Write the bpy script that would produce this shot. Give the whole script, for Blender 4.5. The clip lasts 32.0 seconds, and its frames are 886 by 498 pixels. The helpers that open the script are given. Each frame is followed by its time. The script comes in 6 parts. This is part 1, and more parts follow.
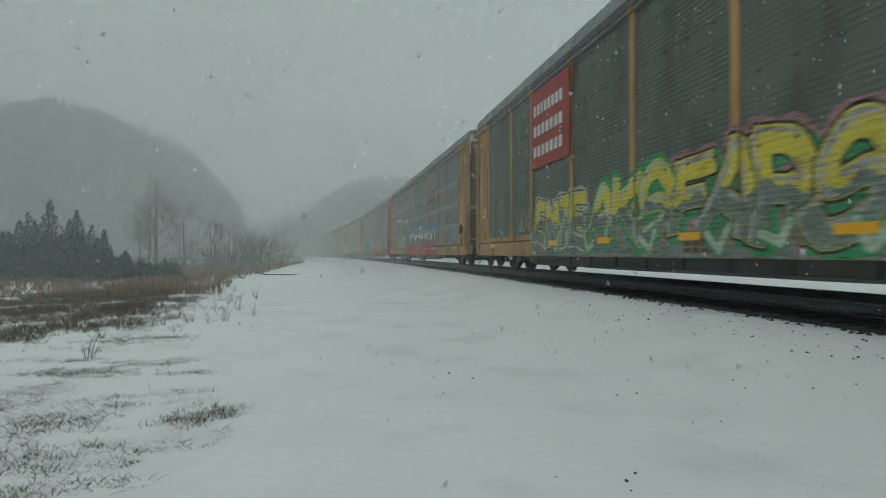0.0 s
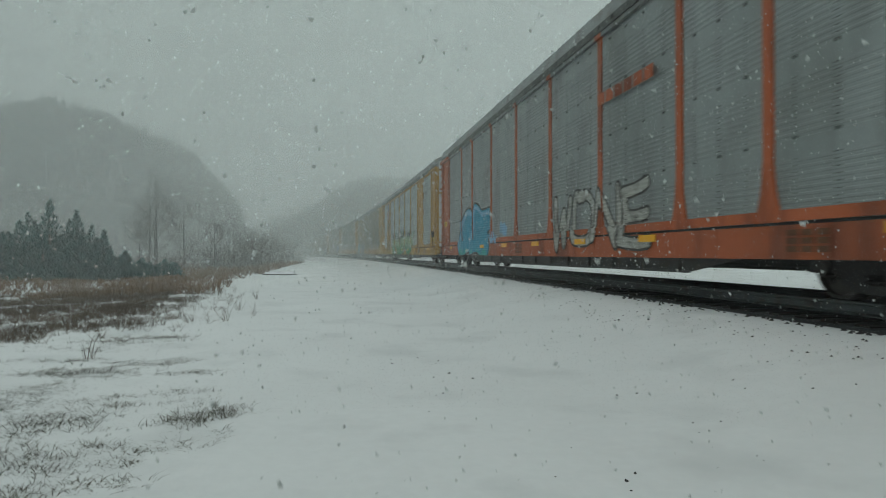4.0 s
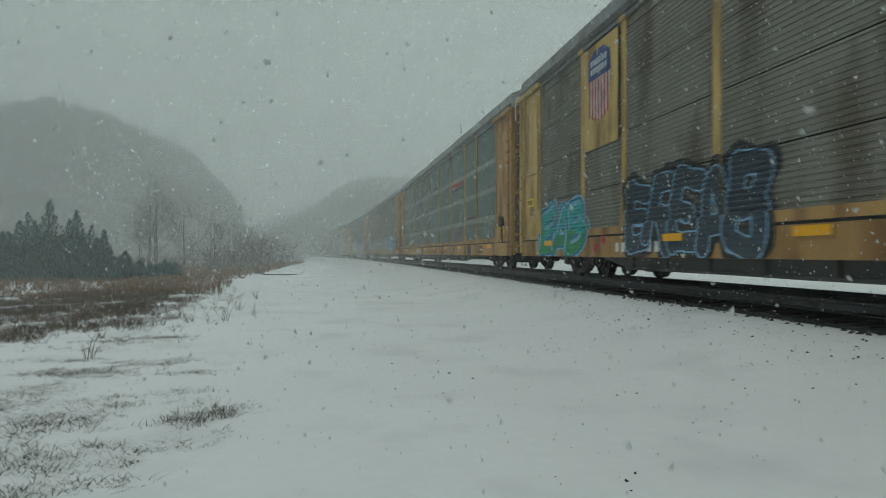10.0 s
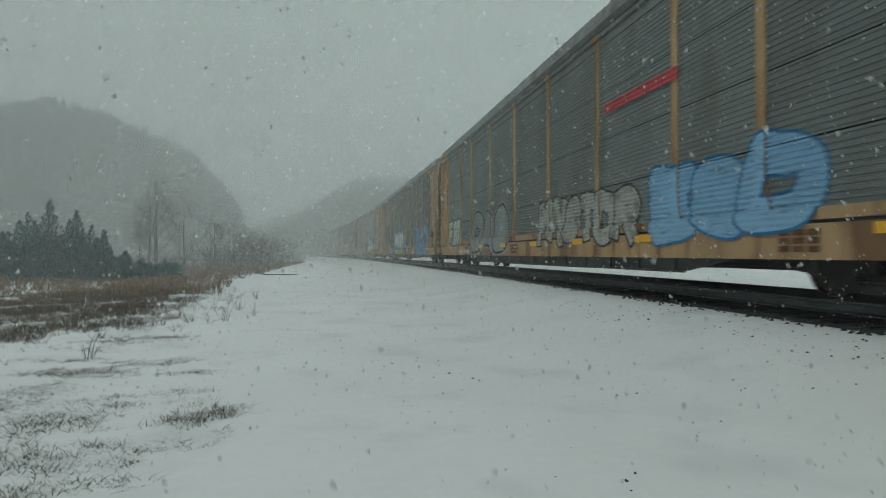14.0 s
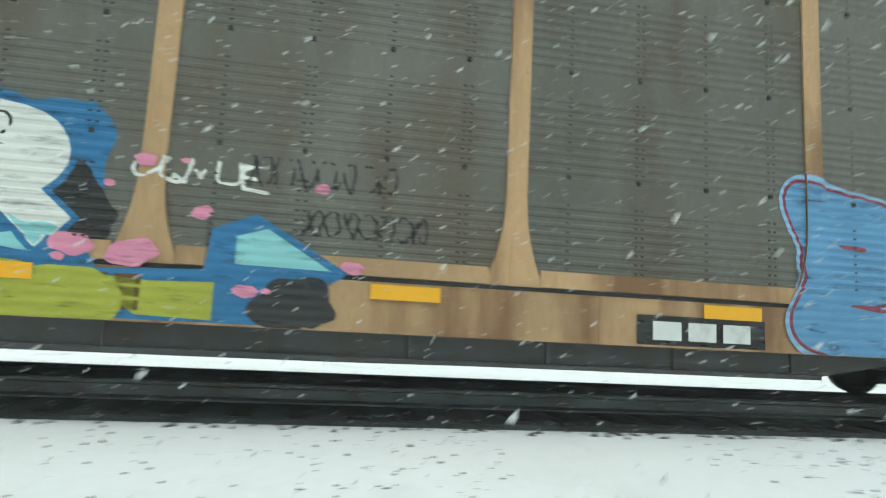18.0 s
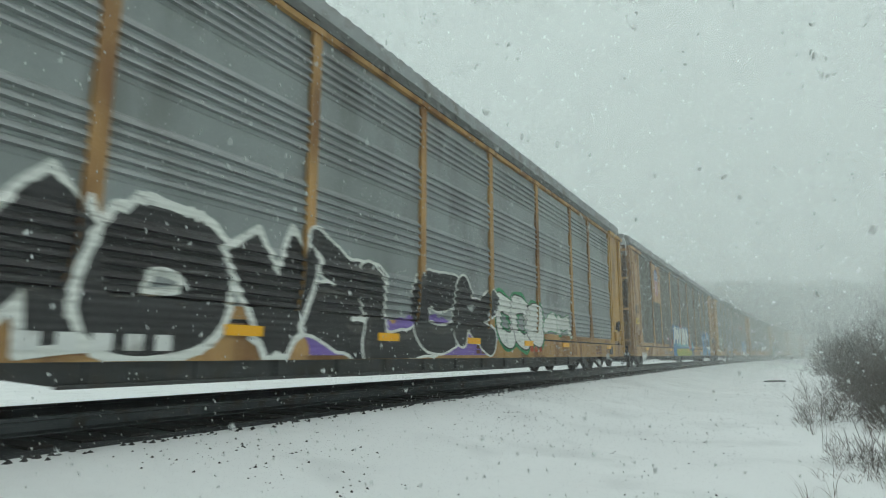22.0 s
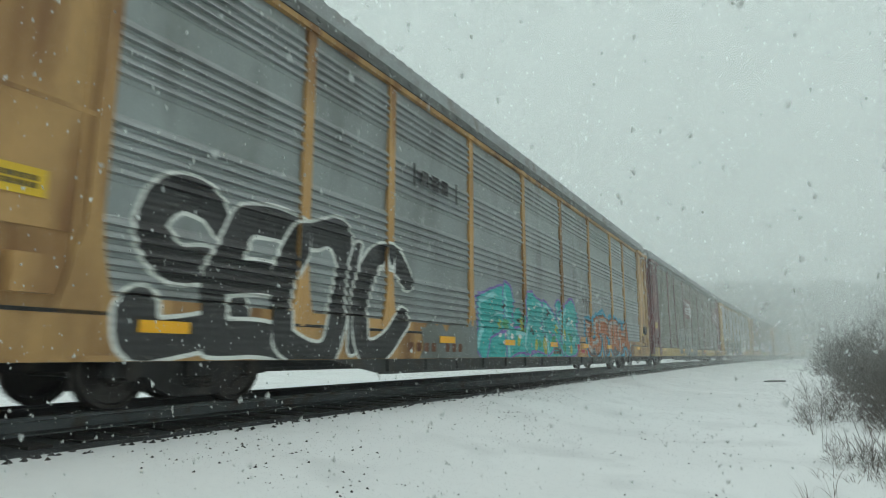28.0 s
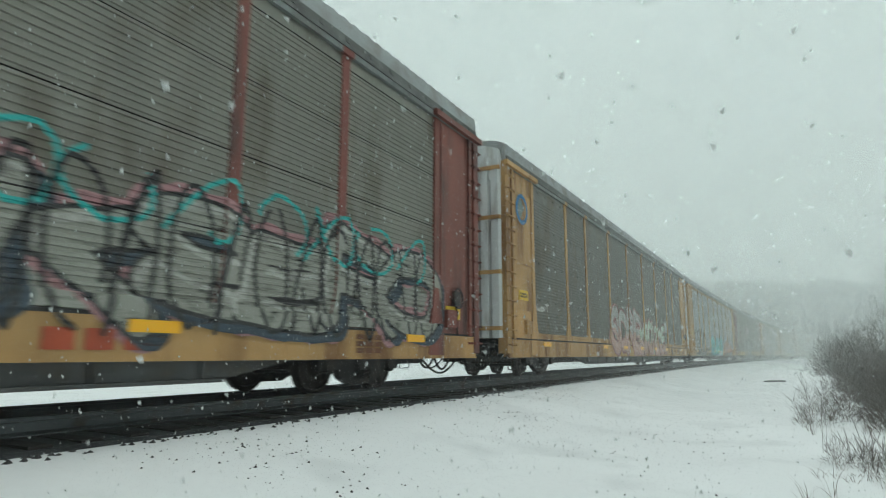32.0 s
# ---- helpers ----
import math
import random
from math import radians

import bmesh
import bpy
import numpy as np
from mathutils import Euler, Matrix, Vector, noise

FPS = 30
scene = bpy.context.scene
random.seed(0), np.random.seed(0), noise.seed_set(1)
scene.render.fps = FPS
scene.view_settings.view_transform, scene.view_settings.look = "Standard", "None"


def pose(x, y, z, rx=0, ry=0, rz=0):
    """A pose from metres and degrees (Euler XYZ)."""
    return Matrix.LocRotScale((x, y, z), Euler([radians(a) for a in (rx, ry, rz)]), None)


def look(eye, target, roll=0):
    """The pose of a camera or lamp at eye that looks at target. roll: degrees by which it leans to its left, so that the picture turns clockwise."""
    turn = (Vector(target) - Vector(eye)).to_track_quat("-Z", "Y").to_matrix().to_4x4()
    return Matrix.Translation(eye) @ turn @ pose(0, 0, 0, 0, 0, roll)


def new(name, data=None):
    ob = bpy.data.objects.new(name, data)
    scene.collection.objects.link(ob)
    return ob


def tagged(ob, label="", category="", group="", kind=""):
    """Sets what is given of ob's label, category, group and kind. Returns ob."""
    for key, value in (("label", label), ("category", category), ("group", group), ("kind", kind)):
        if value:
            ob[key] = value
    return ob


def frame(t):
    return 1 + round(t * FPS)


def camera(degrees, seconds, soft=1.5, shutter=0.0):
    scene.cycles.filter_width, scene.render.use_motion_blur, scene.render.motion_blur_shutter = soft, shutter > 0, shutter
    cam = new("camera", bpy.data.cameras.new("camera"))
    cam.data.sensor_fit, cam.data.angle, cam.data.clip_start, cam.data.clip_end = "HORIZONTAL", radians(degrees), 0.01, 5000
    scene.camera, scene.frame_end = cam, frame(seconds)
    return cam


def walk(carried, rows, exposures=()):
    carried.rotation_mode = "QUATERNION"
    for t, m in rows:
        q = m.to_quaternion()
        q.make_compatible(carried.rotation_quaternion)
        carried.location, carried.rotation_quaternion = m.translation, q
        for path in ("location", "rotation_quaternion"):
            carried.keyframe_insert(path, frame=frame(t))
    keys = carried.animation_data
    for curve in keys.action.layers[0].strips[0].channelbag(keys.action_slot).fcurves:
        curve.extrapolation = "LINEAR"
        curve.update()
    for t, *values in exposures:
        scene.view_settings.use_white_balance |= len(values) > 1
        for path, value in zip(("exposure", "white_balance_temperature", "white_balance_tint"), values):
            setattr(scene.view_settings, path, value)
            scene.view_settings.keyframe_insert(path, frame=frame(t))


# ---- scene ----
cam = camera(71.42, 32.0, soft=1.0, shutter=0.25)
EYE_Z = 1.35


def aim(yaw, pitch, roll, out=0.0, back=0.0):
    """The phone turns on one spot, but for the swing of the arm: out towards the track and back along it."""
    return pose(0.986 * out + 0.164 * back, 0.164 * out - 0.986 * back, EYE_Z, 90 + pitch, 0, yaw) @ pose(0, 0, 0, 0, 0, roll)


PATH = [
    (0.0, aim(0, 0.42, 0)), (15.4, aim(0, 0.42, 0)), (15.7, aim(-1.9, 0.4, 0.15)), (16.0, aim(-6.0, 0.39, 0.45)),
    (16.5, aim(-11.4, 0.7, 0.9)), (17.0, aim(-31.0, 2.05, 2.1, 0.0, 0.03)), (17.2, aim(-41.7, 2.77, 2.7, 0.01, 0.08)),
    (17.6, aim(-64.0, 4.75, 3.2, 0.15, 0.3)), (17.8, aim(-77.0, 6.0, 3.3, 0.24, 0.45)), (18.0, aim(-90.7, 7.3, 2.95, 0.31, 0.59)),
    (18.2, aim(-105.0, 8.4, 2.6, 0.33, 0.66)), (18.4, aim(-113.3, 8.95, 2.2, 0.32, 0.68)), (18.6, aim(-118.2, 9.15, 1.75, 0.25, 0.66)),
    (18.8, aim(-128.0, 9.4, 1.1, 0.14, 0.6)), (19.0, aim(-137.2, 9.68, 0.6, 0.06, 0.5)), (19.5, aim(-140.5, 9.69, 0.4, 0.02, 0.28)),
    (20.0, aim(-142.4, 9.69, 0.15, 0.0, 0.06)), (20.4, aim(-142.6, 9.7, 0.08)), (32.0, aim(-142.6, 9.7, 0.08)),
]
# the phone brightens its picture as it swings round
walk(cam, PATH, exposures=((0.0, 0.22), (15.5, 0.2), (17.0, 0.82), (18.0, 1.52), (19.0, 1.18), (20.0, 0.9), (22.0, 0.83), (24.0, 1.0), (28.0, 0.84), (30.0, 0.9), (32.0, 0.96)))

# ---- light: a thick overcast with falling snow ----
SKY_LIFT = 0.37
world = bpy.data.worlds.new("overcast")
scene.world = world
scene.cycles.transparent_max_bounces = 48
world.use_nodes = True
wn, wl = world.node_tree.nodes, world.node_tree.links
wn.clear()
sky = wn.new("ShaderNodeTexSky")
sky.sky_type, sky.sun_disc, sky.sun_elevation, sky.sun_rotation = "NISHITA", False, radians(38), radians(200)
blue = wn.new("ShaderNodeBackground")
wl.new(sky.outputs[0], blue.inputs[0])
blue.inputs[1].default_value = 0.01
up = wn.new("ShaderNodeTexCoord")
split = wn.new("ShaderNodeSeparateXYZ")
wl.new(up.outputs["Generated"], split.inputs[0])
ramp = wn.new("ShaderNodeValToRGB")
ramp.color_ramp.elements[0].position, ramp.color_ramp.elements[0].color = 0.0, (0.74, 0.86, 0.83, 1)
ramp.color_ramp.elements[1].position, ramp.color_ramp.elements[1].color = 0.55, (1.22, 1.36, 1.31, 1)
mid = ramp.color_ramp.elements.new(0.22)
mid.color = (1.15, 1.29, 1.245, 1)
wl.new(split.outputs[2], ramp.inputs[0])
cloud = wn.new("ShaderNodeBackground")
wl.new(ramp.outputs[0], cloud.inputs[0])
cloud.inputs[1].default_value = SKY_LIFT
both = wn.new("ShaderNodeAddShader")
wl.new(blue.outputs[0], both.inputs[0])
wl.new(cloud.outputs[0], both.inputs[1])
wout = wn.new("ShaderNodeOutputWorld")
wl.new(both.outputs[0], wout.inputs[0])

sun = new("sun", bpy.data.lights.new("sun", "SUN"))
sun.data.energy, sun.data.angle, sun.data.color = 0.25, radians(60), (1.0, 0.97, 0.93)
sun.matrix_world = look((0, 0, 60), (14, 38, 12))


# ---- materials ----
def material(name, colour, rough=0.6, metal=0.0, spread=0.25, scale=1.5, fine=40.0, bump=0.15, dirt=None, dirt_amount=0.0,
             streak=1.0, vary=0.0, depth=0.01, ribs=False, wear=0.12):
    """A surface with grain at two scales, and dirt in drips (streak > 1 draws it out downwards)."""
    m = bpy.data.materials.new(name)
    m.use_nodes = True
    n, l = m.node_tree.nodes, m.node_tree.links
    b = n["Principled BSDF"]
    b.inputs["Roughness"].default_value, b.inputs["Metallic"].default_value = rough, metal
    tc = n.new("ShaderNodeTexCoord")
    mp = n.new("ShaderNodeMapping")
    mp.inputs["Scale"].default_value = (1, 1, 1 / streak)
    l.new(tc.outputs["Object"], mp.inputs[0])
    if vary:
        info = n.new("ShaderNodeObjectInfo")
        off = n.new("ShaderNodeMath")
        off.operation = "MULTIPLY"
        off.inputs[1].default_value = 50
        l.new(info.outputs["Random"], off.inputs[0])
        cmb = n.new("ShaderNodeCombineXYZ")
        l.new(off.outputs[0], cmb.inputs[0])
        l.new(cmb.outputs[0], mp.inputs["Location"])
    big = n.new("ShaderNodeTexNoise")
    big.inputs["Scale"].default_value, big.inputs["Detail"].default_value = scale, 6
    small = n.new("ShaderNodeTexNoise")
    small.inputs["Scale"].default_value, small.inputs["Detail"].default_value = fine, 4
    l.new(mp.outputs[0], big.inputs[0])
    l.new(mp.outputs[0], small.inputs[0])
    cr = n.new("ShaderNodeValToRGB")
    lo, hi = [max(0, c * (1 - spread)) for c in colour], [min(1, c * (1 + spread)) for c in colour]
    cr.color_ramp.elements[0].position, cr.color_ramp.elements[0].color = 0.3, (*lo, 1)
    cr.color_ramp.elements[1].position, cr.color_ramp.elements[1].color = 0.7, (*hi, 1)
    mix = n.new("ShaderNodeMath")
    mix.operation = "MULTIPLY_ADD"
    mix.inputs[1].default_value = 0.35
    l.new(small.outputs[0], mix.inputs[0])
    half = n.new("ShaderNodeMath")
    half.operation = "MULTIPLY"
    half.inputs[1].default_value = 0.65
    l.new(big.outputs[0], half.inputs[0])
    l.new(half.outputs[0], mix.inputs[2])
    l.new(mix.outputs[0], cr.inputs[0])
    out = cr.outputs[0]
    if dirt:
        dn = n.new("ShaderNodeTexNoise")
        dn.inputs["Scale"].default_value, dn.inputs["Detail"].default_value = scale * 2.3, 8
        l.new(mp.outputs[0], dn.inputs[0])
        dr = n.new("ShaderNodeValToRGB")
        dr.color_ramp.elements[0].position, dr.color_ramp.elements[0].color = 0.62 - 0.3 * dirt_amount, (0, 0, 0, 1)
        dr.color_ramp.elements[1].position, dr.color_ramp.elements[1].color = 0.78 - 0.25 * dirt_amount, (1, 1, 1, 1)
        l.new(dn.outputs[0], dr.inputs[0])
        mx = n.new("ShaderNodeMixRGB")
        mx.inputs[2].default_value = (*dirt, 1)
        l.new(dr.outputs[0], mx.inputs[0])
        l.new(out, mx.inputs[1])
        out = mx.outputs[0]
    if vary:
        hsv = n.new("ShaderNodeHueSaturation")
        vr = n.new("ShaderNodeMath")
        vr.operation = "MULTIPLY_ADD"
        vr.inputs[1].default_value, vr.inputs[2].default_value = vary, 1 - vary / 2
        l.new(info.outputs["Random"], vr.inputs[0])
        l.new(vr.outputs[0], hsv.inputs["Value"])
        l.new(out, hsv.inputs["Color"])
        out = hsv.outputs[0]
    l.new(out, b.inputs["Base Color"])
    if ribs:
        worn_through(n, l, tc, b, wear)
        wave = n.new("ShaderNodeTexWave")
        wave.bands_direction, wave.wave_profile = "Z", "SIN"
        wave.inputs["Scale"].default_value, wave.inputs["Distortion"].default_value = 2 * math.pi / (20 * 0.088), 0.15
        l.new(tc.outputs["Object"], wave.inputs[0])
        bw = n.new("ShaderNodeBump")
        bw.inputs["Strength"].default_value, bw.inputs["Distance"].default_value = 0.55, 0.012
        l.new(wave.outputs["Fac"], bw.inputs["Height"])
        l.new(bw.outputs[0], b.inputs["Normal"])
    elif bump:
        bp = n.new("ShaderNodeBump")
        bp.inputs["Strength"].default_value, bp.inputs["Distance"].default_value = bump, depth
        l.new(mix.outputs[0], bp.inputs["Height"])
        l.new(bp.outputs[0], b.inputs["Normal"])
    return m


def worn_through(n, l, tc, b, wear):
    """Old paint has flaked and faded along the pressed ribs, so that the steel shows."""
    mp = n.new("ShaderNodeMapping")
    mp.inputs["Scale"].default_value = (1.6, 1, 9)
    l.new(tc.outputs["Object"], mp.inputs[0])
    no = n.new("ShaderNodeTexNoise")
    no.inputs["Scale"].default_value, no.inputs["Detail"].default_value = 2.2, 7
    l.new(mp.outputs[0], no.inputs[0])
    mr = n.new("ShaderNodeMapRange")
    mr.inputs[1].default_value, mr.inputs[2].default_value = 0.22 + 0.3 * wear, 0.40 + 0.3 * wear
    mr.inputs[3].default_value = 0.5
    l.new(no.outputs[0], mr.inputs[0])
    l.new(mr.outputs[0], b.inputs["Alpha"])


def two_tone(name, low, high, z0, z1, rough=0.55, cells=0.0):
    """Spray paint that fades from one colour to another with height."""
    m = bpy.data.materials.new(name)
    m.use_nodes = True
    n, l = m.node_tree.nodes, m.node_tree.links
    b = n["Principled BSDF"]
    b.inputs["Roughness"].default_value = rough
    tc = n.new("ShaderNodeTexCoord")
    sp = n.new("ShaderNodeSeparateXYZ")
    l.new(tc.outputs["Object"], sp.inputs[0])
    no = n.new("ShaderNodeTexNoise")
    no.inputs["Scale"].default_value, no.inputs["Detail"].default_value = 2.5, 5
    l.new(tc.outputs["Object"], no.inputs[0])
    ad = n.new("ShaderNodeMath")
    ad.operation = "MULTIPLY_ADD"
    ad.inputs[1].default_value = 1.2 + cells
    l.new(no.outputs[0], ad.inputs[0])
    l.new(sp.outputs[2], ad.inputs[2])
    mr = n.new("ShaderNodeMapRange")
    mr.inputs[1].default_value, mr.inputs[2].default_value = z0 + 0.6, z1 + 0.6
    l.new(ad.outputs[0], mr.inputs[0])
    cr = n.new("ShaderNodeValToRGB")
    cr.color_ramp.elements[0].position, cr.color_ramp.elements[0].color = 0.35, (*low, 1)
    cr.color_ramp.elements[1].position, cr.color_ramp.elements[1].color = 0.65, (*high, 1)
    l.new(mr.outputs[0], cr.inputs[0])
    l.new(cr.outputs[0], b.inputs["Base Color"])
    worn_through(n, l, tc, b, 0.3)
    return m


RUST = (0.10, 0.055, 0.03)
GRIME = (0.055, 0.05, 0.042)
M = {
    "snow": material("snow", (0.80, 0.83, 0.83), 0.85, spread=0.05, scale=0.35, fine=9, bump=0.35, depth=0.03, dirt=(0.70, 0.73, 0.73), dirt_amount=0.3),
    "ballast": material("wet_ballast", (0.034, 0.039, 0.043), 0.7, spread=0.6, scale=3, fine=26, bump=0.9, depth=0.04),
    "stone": material("dark_stone", (0.05, 0.05, 0.05), 0.8, spread=0.5, vary=0.3),
    "tie": material("creosoted_wood", (0.025, 0.022, 0.02), 0.75, spread=0.5, fine=60, vary=0.3),
    "rail": material("worn_rail_steel", (0.075, 0.085, 0.09), 0.5, 0.2, spread=0.35, dirt=(0.06, 0.045, 0.036), dirt_amount=0.35),
    "black": material("grimy_black_steel", (0.022, 0.022, 0.023), 0.6, 0.2, spread=0.5, dirt=(0.06, 0.05, 0.042), dirt_amount=0.25),
    "wheel": material("wheel_steel", (0.05, 0.045, 0.042), 0.45, 0.6, spread=0.3, dirt=(0.02, 0.018, 0.016), dirt_amount=0.4),
    "skirt": material("dull_grey_steel", (0.055, 0.06, 0.062), 0.6, 0.1, spread=0.4, dirt=GRIME, dirt_amount=0.4),
    "roof": material("galvanised_roof", (0.27, 0.29, 0.29), 0.55, 0.2, spread=0.2, scale=0.8, dirt=(0.18, 0.17, 0.155), dirt_amount=0.5, vary=0.3),
    # door brown carries the shade of the gap between cars, under streaks of grime
    "shaded_grimy_door": material("grimy_brown_door_steel", (0.17, 0.115, 0.07), 0.65, 0.0, spread=0.35, scale=0.9, dirt=(0.06, 0.045, 0.035), dirt_amount=0.6, streak=6, vary=0.2),
    "chord": material("dark_roof_chord", (0.09, 0.095, 0.09), 0.65, 0.1, spread=0.35, dirt=(0.16, 0.165, 0.16), dirt_amount=0.3),
    "snowy_steel": material("frosted_steel", (0.55, 0.58, 0.58), 0.7, 0.0, spread=0.2, dirt=(0.3, 0.28, 0.25), dirt_amount=0.3, streak=4),
    "yellow": material("yellow_rack_paint", (0.43, 0.25, 0.092), 0.55, 0.0, spread=0.26, scale=0.9, dirt=(0.20, 0.095, 0.03), dirt_amount=0.55, streak=5, vary=0.14),
    "bright_yellow": material("fresh_yellow_paint", (0.44, 0.24, 0.04), 0.5, 0.0, spread=0.26, scale=0.9, dirt=(0.22, 0.11, 0.025), dirt_amount=0.42, streak=5, vary=0.12),
    "pale_yellow": material("faded_yellow_paint", (0.50, 0.35, 0.13), 0.6, 0.0, spread=0.26, scale=0.9, dirt=(0.22, 0.14, 0.06), dirt_amount=0.55, streak=5, vary=0.14),
    "tan": material("faded_tan_paint", (0.44, 0.275, 0.14), 0.6, 0.0, spread=0.26, scale=0.9, dirt=(0.20, 0.10, 0.045), dirt_amount=0.55, streak=5, vary=0.14),
    "orange": material("red_orange_paint", (0.40, 0.095, 0.03), 0.5, 0.0, spread=0.22, scale=0.9, dirt=(0.20, 0.05, 0.02), dirt_amount=0.42, streak=5, vary=0.14),
    "maroon": material("maroon_paint", (0.125, 0.022, 0.024), 0.5, 0.0, spread=0.3, scale=0.9, dirt=(0.05, 0.018, 0.018), dirt_amount=0.45, streak=5, vary=0.2),
    "brown_red": material("brown_red_paint", (0.17, 0.05, 0.036), 0.55, 0.0, spread=0.3, scale=0.9, dirt=(0.07, 0.03, 0.025), dirt_amount=0.45, streak=5, vary=0.2),
    "panel_dark": material("weathered_dark_steel_panel", (0.125, 0.126, 0.11), 0.6, 0.15, spread=0.22, scale=0.7, fine=30, dirt=(0.11, 0.095, 0.072), dirt_amount=0.45, streak=3, vary=0.18),
    "panel_green": material("green_grey_steel_panel", (0.125, 0.145, 0.125), 0.6, 0.15, spread=0.22, scale=0.7, fine=30, dirt=(0.085, 0.09, 0.072), dirt_amount=0.45, streak=3, vary=0.18),
    "panel_mid": material("grey_steel_panel", (0.18, 0.20, 0.196), 0.5, 0.2, spread=0.2, scale=0.7, fine=30, dirt=(0.15, 0.158, 0.145), dirt_amount=0.4, streak=3, vary=0.18),
    "panel_teal": material("blue_green_grey_panel", (0.135, 0.185, 0.172), 0.5, 0.2, spread=0.22, scale=0.7, fine=30, dirt=(0.11, 0.13, 0.12), dirt_amount=0.4, streak=3, vary=0.18),
    "panel_brown": material("brown_grey_steel_panel", (0.2, 0.2, 0.172), 0.6, 0.15, spread=0.24, scale=0.7, fine=30, dirt=(0.12, 0.105, 0.08), dirt_amount=0.4, streak=3, vary=0.18),
    "panel_silver": material("galvanised_steel_panel", (0.265, 0.29, 0.288), 0.42, 0.3, spread=0.2, scale=0.7, fine=30, dirt=(0.2, 0.215, 0.21), dirt_amount=0.38, streak=3, vary=0.16),
    "panel_pale": material("bright_galvanised_panel", (0.36, 0.41, 0.41), 0.4, 0.3, spread=0.16, scale=0.7, fine=30, dirt=(0.24, 0.27, 0.265), dirt_amount=0.35, streak=3, vary=0.12),
    "band": material("pale_steel_band", (0.26, 0.295, 0.285), 0.5, 0.2, spread=0.2, dirt=(0.2, 0.21, 0.2), dirt_amount=0.4, vary=0.2),
    "seam": material("dark_seam", (0.02, 0.02, 0.02), 0.8),
    "reflector": material("yellow_reflector", (0.85, 0.42, 0.01), 0.35, spread=0.06),
    "placard": material("yellow_placard", (0.68, 0.44, 0.02), 0.45, spread=0.1),
    "white": material("white_paint", (0.66, 0.68, 0.66), 0.6, spread=0.1, dirt=(0.4, 0.4, 0.38), dirt_amount=0.3),
    "off_white": material("worn_white_paint", (0.40, 0.40, 0.37), 0.6, spread=0.2, dirt=(0.2, 0.2, 0.18), dirt_amount=0.4, ribs=True, wear=0.22),
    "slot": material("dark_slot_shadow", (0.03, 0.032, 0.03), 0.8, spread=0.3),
    "ink": material("black_paint", (0.018, 0.019, 0.02), 0.5, spread=0.3, ribs=True),
    "grey_ink": material("faded_black_paint", (0.06, 0.06, 0.055), 0.6, spread=0.3, ribs=True),
    "brown_ink": material("brown_stencil_paint", (0.13, 0.05, 0.02), 0.6, spread=0.3),
    "red_ink": material("red_stencil_paint", (0.36, 0.06, 0.02), 0.6, spread=0.3),
    "sign_red": material("faded_red_sign", (0.36, 0.045, 0.04), 0.55, spread=0.15, dirt=(0.2, 0.06, 0.045), dirt_amount=0.35),
    "sign_blue": material("dark_blue_sign", (0.03, 0.07, 0.19), 0.5, spread=0.15),
    "blue": material("sky_blue_spray", (0.09, 0.265, 0.46), 0.5, spread=0.15, ribs=True),
    "deep_blue": material("deep_blue_spray", (0.015, 0.15, 0.33), 0.5, spread=0.15, ribs=True),
    "light_blue": material("pale_blue_spray", (0.22, 0.42, 0.62), 0.5, spread=0.15, ribs=True),
    "aqua": material("aqua_spray", (0.24, 0.56, 0.57), 0.5, spread=0.15, ribs=True),
    "teal": material("teal_spray", (0.02, 0.38, 0.36), 0.5, spread=0.25, ribs=True, wear=0.25),
    "olive": material("olive_spray", (0.36, 0.38, 0.04), 0.5, spread=0.15, ribs=True),
    "pink": material("pink_spray", (0.66, 0.24, 0.36), 0.5, spread=0.12, ribs=True),
    "purple": material("purple_spray", (0.19, 0.12, 0.40), 0.5, spread=0.15, ribs=True),
    "green": material("green_spray", (0.03, 0.26, 0.10), 0.5, spread=0.3, ribs=True),
    "mint": material("mint_spray", (0.42, 0.50, 0.40), 0.6, spread=0.2, ribs=True, wear=0.3),
    "salmon": material("salmon_spray", (0.52, 0.33, 0.27), 0.6, spread=0.2, ribs=True, wear=0.3),
    "rust_spray": material("rust_orange_spray", (0.40, 0.12, 0.035), 0.6, spread=0.2, ribs=True),
    "wine": material("wine_red_spray", (0.22, 0.035, 0.055), 0.6, spread=0.2, ribs=True, wear=0.3),
    "red_spray": material("red_spray", (0.45, 0.035, 0.05), 0.5, spread=0.2, ribs=True),
    "yellow_spray": material("yellow_spray", (0.62, 0.52, 0.05), 0.5, spread=0.15, ribs=True),
    "white_spray": material("white_spray", (0.68, 0.70, 0.66), 0.55, spread=0.08, ribs=True),
    "fade_green": two_tone("white_to_green_spray", (0.04, 0.22, 0.11), (0.50, 0.55, 0.46), 1.0, 2.6),
    "fade_pink": two_tone("white_to_red_spray", (0.46, 0.045, 0.07), (0.60, 0.55, 0.54), 1.0, 1.7),
    "fade_yellow": two_tone("teal_to_yellow_spray", (0.20, 0.38, 0.34), (0.60, 0.52, 0.06), 1.3, 2.4),
    "fade_aqua": two_tone("olive_to_white_spray", (0.36, 0.40, 0.05), (0.68, 0.70, 0.66), 1.1, 1.5),
    "fade_mix": two_tone("grey_green_mixed_spray", (0.10, 0.11, 0.085), (0.26, 0.265, 0.23), 0.2, 3.4, cells=3),
    "slate_spray": material("dark_slate_spray", (0.03, 0.05, 0.07), 0.5, spread=0.3, ribs=True),
    "pale_green": material("pale_green_spray", (0.34, 0.47, 0.27), 0.55, spread=0.2, ribs=True),
